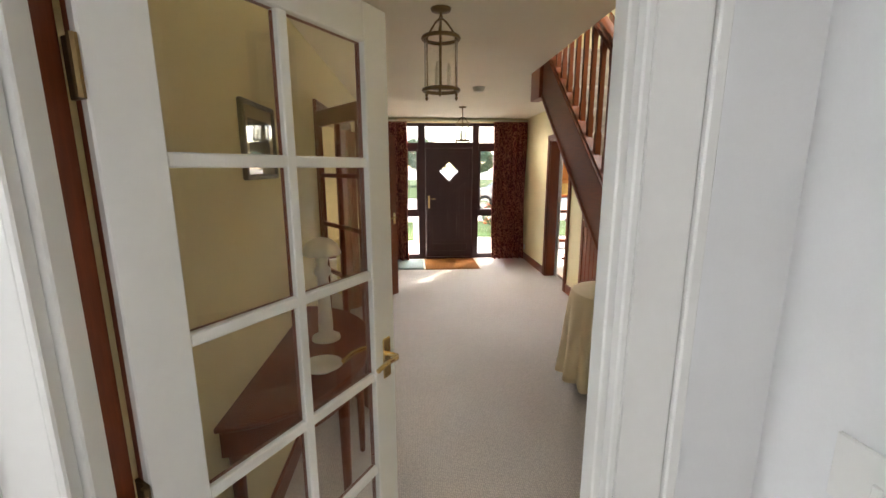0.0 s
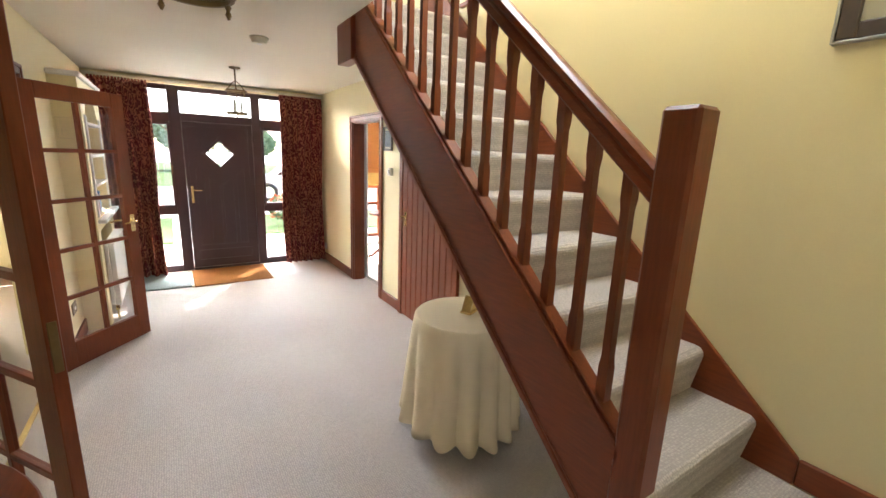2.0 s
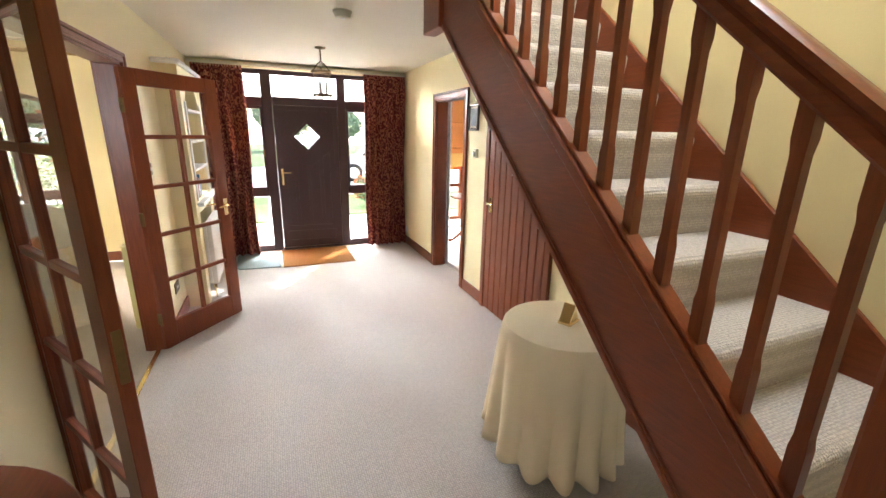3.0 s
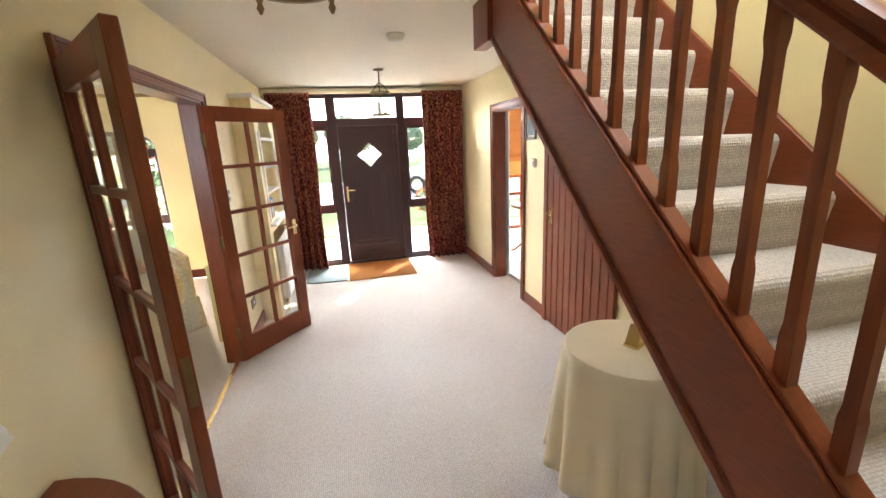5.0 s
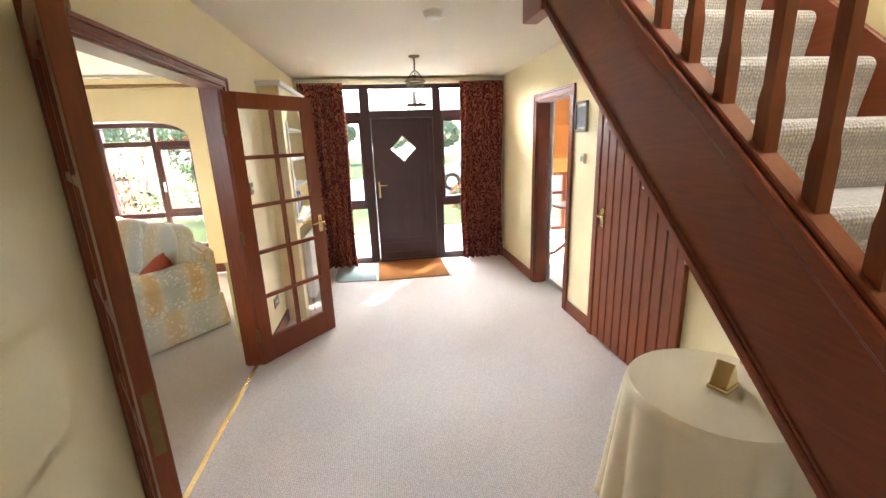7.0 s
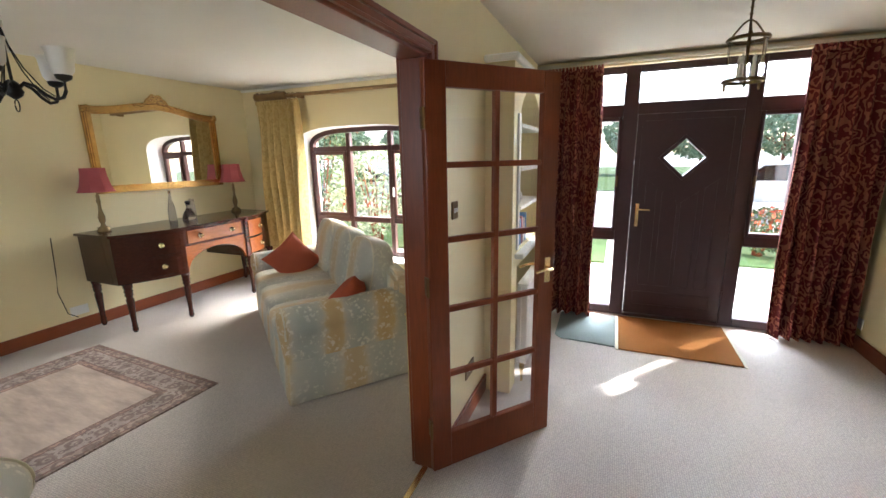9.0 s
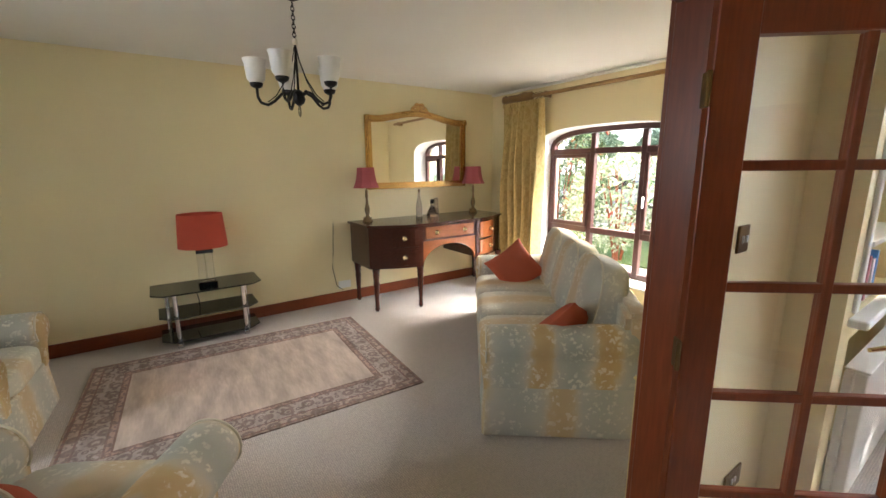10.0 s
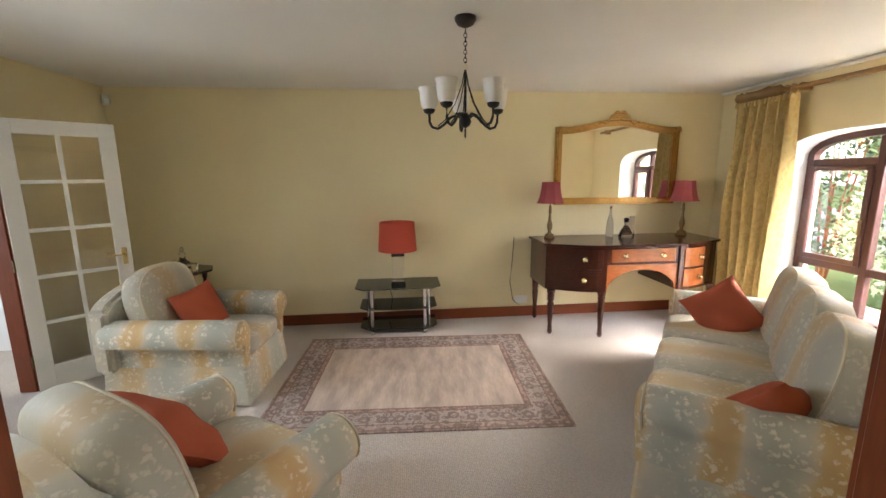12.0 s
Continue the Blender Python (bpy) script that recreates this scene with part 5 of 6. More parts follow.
def rug_material(hx, hy):
    m = mat("faded_oriental_rug", (0.55, 0.45, 0.39), 0.95, spec=0.1, grain=0.55, scale=22, bump=0.25, blotch=0.25, stretch=(0.6, 3.2, 1))
    n, l = m.node_tree.nodes, m.node_tree.links
    p = n["Principled BSDF"]
    src = p.inputs["Base Color"].links[0].from_socket
    tc = n.new("ShaderNodeTexCoord")
    sp = n.new("ShaderNodeSeparateXYZ")
    l.new(tc.outputs["Object"], sp.inputs[0])
    ds = []
    for i, h in ((0, hx), (1, hy)):
        a = n.new("ShaderNodeMath")
        a.operation = "ABSOLUTE"
        l.new(sp.outputs[i], a.inputs[0])
        b = n.new("ShaderNodeMath")
        b.operation = "SUBTRACT"
        b.inputs[0].default_value = h
        l.new(a.outputs[0], b.inputs[1])
        ds.append(b)
    d = n.new("ShaderNodeMath")
    d.operation = "MINIMUM"
    l.new(ds[0].outputs[0], d.inputs[0])
    l.new(ds[1].outputs[0], d.inputs[1])
    ramp = n.new("ShaderNodeValToRGB")
    ramp.color_ramp.interpolation = "CONSTANT"
    stops = ((0.0, (0.36, 0.25, 0.20)), (0.015, (0.20, 0.07, 0.06)), (0.03, (0.42, 0.32, 0.27)), (0.075, (0.18, 0.07, 0.06)), (0.087, (0.40, 0.34, 0.31)), (0.225, (0.18, 0.08, 0.07)), (0.237, (0.40, 0.24, 0.20)), (0.265, (0.17, 0.07, 0.06)), (0.277, (0.58, 0.47, 0.40)))
    while len(ramp.color_ramp.elements) < len(stops):
        ramp.color_ramp.elements.new(0.5)
    for e, (pos, c) in zip(ramp.color_ramp.elements, stops):
        e.position, e.color = pos, (*c, 1)
    l.new(d.outputs[0], ramp.inputs[0])
    # small flowers in the border
    inb = n.new("ShaderNodeMath")
    inb.operation = "LESS_THAN"
    inb.inputs[1].default_value = 0.27
    l.new(d.outputs[0], inb.inputs[0])
    pal = n.new("ShaderNodeMix")
    pal.data_type = "RGBA"
    cols = ((0.20, 0.13, 0.12), (0.60, 0.50, 0.41))
    tot = None
    for sc, lo, hi, rnd in ((8.0, 0.30, 0.22, 0.3), (19.0, 0.34, 0.26, 0.8)):
        vo = n.new("ShaderNodeTexVoronoi")
        vo.inputs["Scale"].default_value, vo.inputs["Randomness"].default_value = sc, rnd
        l.new(tc.outputs["Object"], vo.inputs["Vector"])
        r = n.new("ShaderNodeMath")
        r.operation = "PINGPONG"
        r.inputs[1].default_value = 0.25
        l.new(vo.outputs["Distance"], r.inputs[0])
        q = n.new("ShaderNodeMapRange")
        q.inputs["From Min"].default_value, q.inputs["From Max"].default_value = 0.13, 0.2
        l.new(r.outputs[0], q.inputs[0])
        if tot is None:
            tot = q
        else:
            a = n.new("ShaderNodeMath")
            a.operation = "MAXIMUM"
            l.new(tot.outputs[0], a.inputs[0])
            l.new(q.outputs[0], a.inputs[1])
            tot = a
    k = n.new("ShaderNodeMath")
    k.operation = "MULTIPLY"
    l.new(tot.outputs[0], k.inputs[0])
    l.new(inb.outputs[0], k.inputs[1])
    k2 = n.new("ShaderNodeMath")
    k2.operation = "MULTIPLY"
    k2.inputs[1].default_value = 0.85
    l.new(k.outputs[0], k2.inputs[0])
    fl = n.new("ShaderNodeMix")
    fl.data_type = "RGBA"
    fl.inputs[7].default_value = (0.10, 0.055, 0.06, 1)
    l.new(ramp.outputs[0], fl.inputs[6])
    l.new(k2.outputs[0], fl.inputs[0])
    fin = n.new("ShaderNodeMix")
    fin.data_type, fin.blend_type = "RGBA", "MIX"
    fin.inputs[0].default_value = 0.66
    l.new(src, fin.inputs[6])
    l.new(fl.outputs[2], fin.inputs[7])
    worn = n.new("ShaderNodeTexNoise")
    worn.inputs["Scale"].default_value, worn.inputs["Detail"].default_value = 3.5, 6
    wm = n.new("ShaderNodeMapping")
    wm.inputs["Scale"].default_value = (0.8, 3.0, 1)
    l.new(tc.outputs["Object"], wm.inputs[0])
    l.new(wm.outputs[0], worn.inputs["Vector"])
    wr = n.new("ShaderNodeMapRange")
    wr.inputs["From Min"].default_value, wr.inputs["From Max"].default_value = 0.3, 0.7
    wr.inputs["To Min"].default_value, wr.inputs["To Max"].default_value = 0.7, 1.12
    l.new(worn.outputs[0], wr.inputs[0])
    wv = n.new("ShaderNodeVectorMath")
    wv.operation = "SCALE"
    l.new(fin.outputs[2], wv.inputs[0])
    l.new(wr.outputs[0], wv.inputs["Scale"])
    l.new(wv.outputs[0], p.inputs["Base Color"])
    return m


rug = boxes("rug", rug_material(0.795, 1.057), None, (-0.795, 0.795, -1.057, 1.057, 0, 0.011), bevel=0.004)
rug.matrix_basis = pose(RX, RY, 0, 0, 0, -3.1)
tagged(rug, "faded beige oriental rug with a red-brown figured border", "rug")

# ---- sideboard ----
sb = thing("sideboard", pose(0.015, 0.12, 0), "bow-fronted mahogany sideboard with brass ring handles", "sideboard")
BKX = -4.735


def bow(a, b, y0, y1, n=8):
    return [(a + (b - a) * math.sin(math.pi / 2 * i / n), y0 + (y1 - y0) * i / n) for i in range(n + 1)]


left = bow(-4.24, -4.03, 5.47, 6.02)
right = [(x, 12.79 - y) for x, y in left][::-1]
front = left + right
bm = bmesh.new()
prism(bm, [(BKX, 5.44)] + [(x + 0.02, y + (-0.025 if y < 5.6 else 0.025 if y > 7.2 else 0)) for x, y in front] + [(BKX, 7.35)], 0.92, 0.945, "z")
part("top", bm, SIDEWOOD, sb, bevel=0.004)
for side, ps in (("l", left), ("r", right)):
    ya, yb = (5.47, 6.02) if side == "l" else (6.77, 7.32)
    bm = bmesh.new()
    prism(bm, [(BKX, ya)] + ps + [(BKX, yb)], 0.47, 0.92, "z")
    ped = part("pedestal", bm, SIDEWOOD, sb, bevel=0.003)
    for z0, z1 in ((0.5, 0.68), (0.7, 0.895)):
        bm = bmesh.new()
        inset = [(x + 0.006, ya + 0.05 + (y - ya) * (yb - ya - 0.1) / (yb - ya)) for x, y in ps]
        prism(bm, [(x - 0.03, y) for x, y in inset][::-1] + inset, z0, z1, "z")
        dr = part("drawer", bm, SIDEWOOD if side == "l" else SIDELIGHT, ped, bevel=0.003)
for z0, z1 in ((0.74, 0.92),):
    boxes("frieze", SIDEWOOD, sb, (-4.3, -4.045, 6.021, 6.769, z0, z1), bevel=0.003)
boxes("drawer", SIDELIGHT, sb, (-4.3, -4.037, 6.06, 6.73, 0.765, 0.895), bevel=0.003)
bm = bmesh.new()
arc = [(6.021, 0.47), (6.021, 0.74), (6.769, 0.74), (6.769, 0.47)]
arc += [(6.395 + 0.36 * math.cos(math.pi * i / 14), 0.47 + 0.215 * math.sin(math.pi * i / 14)) for i in range(15)]
prism(bm, arc, -4.075, -4.05, "x")
part("arched_apron", bm, SIDELIGHT, sb)
boxes("inner_panel", SIDEWOOD, sb, (BKX, -4.3, 6.021, 6.769, 0.72, 0.92))
for y, z in ((5.8, 0.8), (5.8, 0.59), (6.2, 0.83), (6.59, 0.83), (7.02, 0.8), (7.02, 0.59)):
    x = -4.035 if 6.02 < y < 6.77 else -4.06
    kb = bmesh.new()
    lathe(kb, [(0.026, 0), (0.027, 0.004), (0.014, 0.008), (0.012, 0.02), (0.018, 0.026), (0.01, 0.034)], 18, pose(x + 0.004, y, z, 0, 90, 0))
    part("ring_knob", kb, BRASS, sb, "round brass knob", smooth=True)
for x, y in ((-4.2, 5.52), (-4.05, 5.985), (-4.05, 6.805), (-4.2, 7.27), (-4.69, 5.52), (-4.69, 7.27)):
    bm = bmesh.new()
    lathe(bm, [(0.016, 0), (0.028, 0.03), (0.021, 0.055), (0.027, 0.07), (0.02, 0.085), (0.03, 0.27), (0.034, 0.33), (0.024, 0.35), (0.038, 0.37), (0.03, 0.39), (0.041, 0.41), (0.03, 0.425), (0.04, 0.44), (0.04, 0.475)], 16, Matrix.Translation((x, y, 0)))
    part("turned_leg", bm, SIDEWOOD, sb, smooth=True)

# ---- gilt mirror ----
mir = thing("wall_mirror", pose(-4.735, 6.535, 0, 0, 0, -2), "arched wall mirror in a carved gilt frame above the sideboard", "mirror")
MW, MZ0, MZE = 0.70, 1.29, 2.13


def mtop(y, w, e, rise):
    t = min(1.0, abs(y) / w)
    return e + rise * (0.5 + 0.5 * math.cos(math.pi * min(1, t * 1.15))) 


ys = [-MW + 2 * MW * i / 24 for i in range(25)]
bm = bmesh.new()
prism(bm, [(-MW + 0.04, MZ0 + 0.04)] + [(y * (MW - 0.04) / MW, mtop(y, MW, MZE, 0.085) - 0.05) for y in ys] + [(MW - 0.04, MZ0 + 0.04)], 0.008, 0.016, "x")
part("mirror_glass", bm, MIRROR, mir, "silvered mirror glass")
for wdt, d in ((0.075, 0.03), (0.05, 0.042), (0.022, 0.05)):
    bm = bmesh.new()
    o = (0.075 - wdt) / 2
    box(bm, 0.001, d, -MW + o, -MW + o + wdt, MZ0, MZE)
    box(bm, 0.001, d, MW - o - wdt, MW - o, MZ0, MZE)
    box(bm, 0.001, d - 0.001, -MW + o, MW - o, MZ0 + o, MZ0 + o + wdt)
    for a, b in zip(ys, ys[1:]):
        za, zb = mtop(a, MW, MZE, 0.085) - o, mtop(b, MW, MZE, 0.085) - o
        prism(bm, [(a, za - wdt), (b, zb - wdt), (b, zb), (a, za)], 0.001, d + 0.0005, "x")
    part("gilt_frame", bm, GOLD, mir)
bm = bmesh.new()
rng = random.Random(4)
for i in range(46):
    a = math.pi * i / 45
    rr = rng.uniform(0.02, 0.11)
    yy, zz = rr * math.cos(a), 2.19 + rr * 0.85 * abs(math.sin(a)) + 0.01
    rad = rng.uniform(0.011, 0.019)
    for sgn in (-1, 1):
        bmesh.ops.create_icosphere(bm, subdivisions=1, radius=rad, matrix=Matrix.Translation((0.05, sgn * yy, zz)))
for sgn in (-1, 1):
    for i in range(10):
        bmesh.ops.create_icosphere(bm, subdivisions=1, radius=0.02 - i * 0.001, matrix=Matrix.Translation((0.05, sgn * (0.08 + i * 0.016), 2.2 - i * 0.004 + 0.012 * math.sin(i))))
part("carved_crest", bm, GOLD, mir, "carved gilt crest", smooth=True)
for y in (-MW + 0.03, MW - 0.03):
    bm = bmesh.new()
    for i in range(7):
        bmesh.ops.create_icosphere(bm, subdivisions=1, radius=0.02, matrix=Matrix.Translation((0.045, y + 0.02 * math.cos(i), 2.1 + 0.02 * math.sin(i * 1.7))))
    part("carved_corner", bm, GOLD, mir, smooth=True)


def open_shade(bm, rb, rt, z0, z1, n=32, t=0.003, m=None, pts=None):
    prof = pts or [(rb, z0), (rt, z1)]
    rings = []
    for r, z in prof + [(r - t, z) for r, z in prof[::-1]]:
        ring = [Vector((r * math.cos(2 * math.pi * i / n), r * math.sin(2 * math.pi * i / n), z)) for i in range(n)]
        rings.append([bm.verts.new(m @ v if m else v) for v in ring])
    for p, q in zip(rings, rings[1:] + rings[:1]):
        for i in range(n):
            bm.faces.new((p[i], p[(i + 1) % n], q[(i + 1) % n], q[i]))
    bmesh.ops.recalc_face_normals(bm, faces=bm.faces[:])


def table_lamp(m):
    la = thing("table_lamp", m, "turned bronze table lamp with a dusky pink shade on the sideboard", "table lamp", "pink sideboard lamps")
    bm = bmesh.new()
    lathe(bm, [(0.058, 0), (0.06, 0.012), (0.045, 0.028), (0.05, 0.04), (0.024, 0.05), (0.016, 0.075), (0.026, 0.1), (0.03, 0.14), (0.016, 0.2), (0.012, 0.26), (0.02, 0.29), (0.013, 0.31), (0.016, 0.34), (0.006, 0.36), (0.006, 0.45)], 20)
    part("turned_base", bm, BRONZE, la, smooth=True)
    bm = bmesh.new()
    open_shade(bm, 0, 0, 0, 0, 8, pts=[(0.15, 0.38), (0.125, 0.44), (0.108, 0.52), (0.1, 0.6)])
    part("shade", bm, ROSE, la, "dusky pink bell shade")
    bm = bmesh.new()
    tube(bm, [(0.15 * math.cos(2 * math.pi * i / 8), 0.15 * math.sin(2 * math.pi * i / 8), 0.382) for i in range(9)], 0.004, 6)
    part("shade_trim", bm, ROSE, la)
    return la


lp = table_lamp(pose(-4.56, 5.74, 0.945))
copy_thing(lp, pose(-4.56, 7.27, 0.945))


def bottle(name, x, y, prof, label, material):
    bm = bmesh.new()
    lathe(bm, prof, 22)
    o = part(name, bm, material, smooth=True)
    o.matrix_basis = pose(x, y + 0.12, 0.946)
    o.visible_shadow = False
    return tagged(o, label, "decanter", "decanters on the sideboard")


bottle("decanter", -4.55, 6.3, [(0.038, 0), (0.04, 0.01), (0.038, 0.12), (0.03, 0.18), (0.014, 0.24), (0.013, 0.33), (0.018, 0.335)], "tall clear and smoky glass decanter on the sideboard", SMOKEGLASS)
dc = bottle("decanter", -4.5, 6.46, [(0.07, 0), (0.075, 0.012), (0.06, 0.06), (0.03, 0.11), (0.016, 0.14), (0.03, 0.165), (0.03, 0.17)], "squat smoky glass decanter with a stopper", SMOKEGLASS)
bm = bmesh.new()
lathe(bm, [(0.012, 0.16), (0.03, 0.185), (0.03, 0.2), (0.01, 0.21)], 14)
part("stopper", bm, BLACKGLASS, dc, "dark stopper", smooth=True)
bottle("decanter", -4.6, 6.58, [(0.035, 0), (0.036, 0.1), (0.03, 0.13), (0.026, 0.21), (0.03, 0.215)], "slim clear glass carafe on the sideboard", SMOKEGLASS)
cab = bmesh.new()
tube(cab, [(-4.745, 5.4, 0.93), (-4.745, 5.38, 0.6), (-4.74, 5.36, 0.42), (-4.74, 5.4, 0.2), (-4.735, 5.47, 0.14)], 0.004, 6)
tagged(part("lamp_cable", cab, BLACKMETAL), "black lamp cable hanging beside the sideboard", "cable")
wall_plate("socket", pose(-4.76, 5.5, 0.2, 0, 0, 90), 0.15, 0.09, "white wall socket with a plug by the sideboard", "socket", 2)

# ---- black glass stand and its lamp ----
tv = thing("glass_stand", pose(-4.53, 4.09, 0), "three-tier black glass stand with chrome legs against the wall", "television stand")
for z, sx, sy in ((0.06, 0.2, 0.40), (0.27, 0.2, 0.40), (0.49, 0.23, 0.44)):
    c = 0.09
    pts = [(-sx, -sy), (sx - c, -sy), (sx, -sy + c), (sx, sy - c), (sx - c, sy), (-sx, sy)]
    bm = bmesh.new()
    prism(bm, pts, z, z + 0.012, "z")
    part("glass_shelf", bm, BLACKGLASS, tv, "black glass shelf", bevel=0.002)
for x, y in ((0.15, -0.27), (0.15, 0.27), (-0.14, -0.33), (-0.14, 0.33)):
    for z0, z1 in ((0.0, 0.06), (0.072, 0.27), (0.282, 0.49)):
        bm = bmesh.new()
        lathe(bm, [(0.02, z0), (0.02, z0 + 0.002), (0.02, z1 - 0.002), (0.02, z1)] if z0 else [(0.026, 0), (0.026, 0.03), (0.02, 0.034), (0.02, 0.06)], 18, Matrix.Translation((x, y, 0)))
        part("chrome_leg", bm, CHROME, tv, smooth=True)
bm = bmesh.new()
tube(bm, [(0.15, -0.27, 0.262), (0.15, 0.27, 0.262)], 0.007, 8)
part("cross_bar", bm, CHROME, tv)
rl = thing("red_lamp", pose(-4.5, 4.095, 0.502), "crystal block table lamp with a coral red drum shade", "table lamp")
boxes("base", BLACKGLASS, rl, (-0.055, 0.055, -0.075, 0.075, 0, 0.035), bevel=0.003)
CRYSTAL = glass("clear_crystal", (0.93, 0.93, 0.95), 0.03)
for y in (-0.033, 0.033):
    boxes("crystal_block", CRYSTAL, rl, (-0.03, 0.03, y - 0.031, y + 0.031, 0.035, 0.3), bevel=0.004)
boxes("cap", BLACKGLASS, rl, (-0.045, 0.045, -0.068, 0.068, 0.3, 0.33), bevel=0.003)
bm = bmesh.new()
tube(bm, [(0, 0, 0.33), (0, 0, 0.5)], 0.008, 8)
for k in range(3):
    a = 2 * math.pi * k / 3
    tube(bm, [(0, 0, 0.5), (0.185 * math.cos(a), 0.185 * math.sin(a), 0.63)], 0.003, 6)
part("lamp_holder", bm, BRASS, rl)
bm = bmesh.new()
open_shade(bm, 0.2, 0.18, 0.36, 0.655, 40)
part("shade", bm, CORAL, rl, "coral red drum shade", smooth=True)
cab = bmesh.new()
tube(cab, [(-4.5, 3.95, 0.48), (-4.62, 4.0, 0.42), (-4.7, 4.02, 0.3), (-4.74, 3.98, 0.15)], 0.004, 6)
tagged(part("lamp_cable", cab, BLACKMETAL), "black cable behind the glass stand", "cable")

# ---- chandelier ----
ch = thing("chandelier", pose(-2.74, 4.53, LZ), "five-arm black iron chandelier with frosted glass shades", "chandelier")
bm = bmesh.new()
lathe(bm, [(0.012, -0.055), (0.045, -0.04), (0.06, -0.018), (0.062, 0)], 24)
part("ceiling_rose", bm, BLACKMETAL, ch, smooth=True)
for k in range(9):
    z = -0.06 - k * 0.022
    bm = bmesh.new()
    pts = [(0.009 * math.cos(2 * math.pi * i / 10), 0, z - 0.013 + 0.015 * math.sin(2 * math.pi * i / 10)) for i in range(11)]
    if k % 2:
        pts = [(0, p[0], p[2]) for p in pts]
    tube(bm, pts, 0.0025, 5)
    part("chain_link", bm, BLACKMETAL, ch)
bm = bmesh.new()
lathe(bm, [(0.012, -0.28), (0.014, -0.27), (0.014, -0.25), (0.008, -0.245)], 12)
part("sleeve", bm, PLASTIC, ch)
bm = bmesh.new()
tube(bm, [(0, 0, -0.28), (0, 0, -0.52)], 0.007, 8)
lathe(bm, [(0.008, -0.6), (0.028, -0.585), (0.036, -0.565), (0.03, -0.55), (0.034, -0.54), (0.012, -0.515)], 16)
part("stem", bm, BLACKMETAL, ch, smooth=True)
bm = bmesh.new()
tube(bm, [(0.02 * math.cos(2 * math.pi * i / 14), 0, -0.63 + 0.028 * math.sin(2 * math.pi * i / 14)) for i in range(15)], 0.003, 6)
part("finial_ring", bm, BLACKMETAL, ch)
for k in range(5):
    a = 2 * math.pi * k / 5 + 0.62
    cx, sn = math.cos(a), math.sin(a)
    bm = bmesh.new()
    tube(bm, [(r * cx, r * sn, z) for r, z in ((0.02, -0.55), (0.05, -0.525), (0.09, -0.54), (0.13, -0.58), (0.165, -0.6), (0.2, -0.59), (0.215, -0.56), (0.217, -0.51))], 0.008, 8)
    part("arm", bm, BLACKMETAL, ch, smooth=True)
    bm = bmesh.new()
    tube(bm, [(r * cx, r * sn, z) for r, z in ((0.006, -0.29), (0.02, -0.36), (0.06, -0.46), (0.12, -0.55), (0.165, -0.585))], 0.003, 6)
    part("stay_wire", bm, BLACKMETAL, ch)
    bm = bmesh.new()
    lathe(bm, [(0.012, -0.515), (0.03, -0.505), (0.036, -0.488), (0.03, -0.484)], 16, Matrix.Translation((0.217 * cx, 0.217 * sn, 0)))
    cup = part("lamp_cup", bm, BLACKMETAL, ch, smooth=True)
    bm = bmesh.new()
    open_shade(bm, 0, 0, 0, 0, 20, 0.004, Matrix.Translation((0.217 * cx, 0.217 * sn, 0)), [(0.033, -0.486), (0.048, -0.465), (0.053, -0.42), (0.056, -0.385), (0.063, -0.365)])
    part("shade", bm, FROST, cup, "frosted white glass shade", smooth=True)

# ---- curtain and pole of the arched window ----
curtain("living_curtain", -4.37, -3.68, 7.62, 0.02, 2.3, 6, 0.1, CURTAIN_GOLD, "heavy gold patterned curtain beside the arched window", seed=8)
pl = thing("curtain_pole", pose(0, 7.67, 2.37), "thick gilt wooden curtain pole with carved ends", "curtain pole")
bm = bmesh.new()
tube(bm, [(-4.35, 0, 0), (-1.5, 0, 0)], 0.022, 12)
part("pole", bm, POLEWOOD, pl, smooth=True)
bm = bmesh.new()
lathe(bm, [(0.015, 0), (0.045, 0.02), (0.055, 0.05), (0.035, 0.1), (0.05, 0.13), (0.042, 0.24), (0.05, 0.34), (0.06, 0.4), (0.045, 0.46), (0.05, 0.5), (0.03, 0.52)], 16, pose(-4.44, 0, 0.005, 0, 90, 0), flute=lambda a, z: 1 + 0.12 * math.sin(8 * a + 30 * z))
part("carved_end", bm, POLEWOOD, pl, "carved gilt end", smooth=True)
bm = bmesh.new()
for i in range(9):
    x = -4.3 + i * 0.062
    tube(bm, [(x, 0.034 * math.cos(2 * math.pi * k / 12), 0.034 * math.sin(2 * math.pi * k / 12)) for k in range(13)], 0.004, 5)
part("curtain_ring", bm, POLEWOOD, pl)
for x in (-3.74, -1.65):
    boxes("bracket", POLEWOOD, pl, (x - 0.02, x + 0.02, 0.0, 0.108, -0.035, 0.035), bevel=0.008)
setting("cornice_living", CEIL, (-4.75, XL - 0.15, LY - 0.05, LY - 0.001, LZ - 0.03, LZ - 0.001), label="slim white cornice above the window", category="cornice", bevel=0.01)

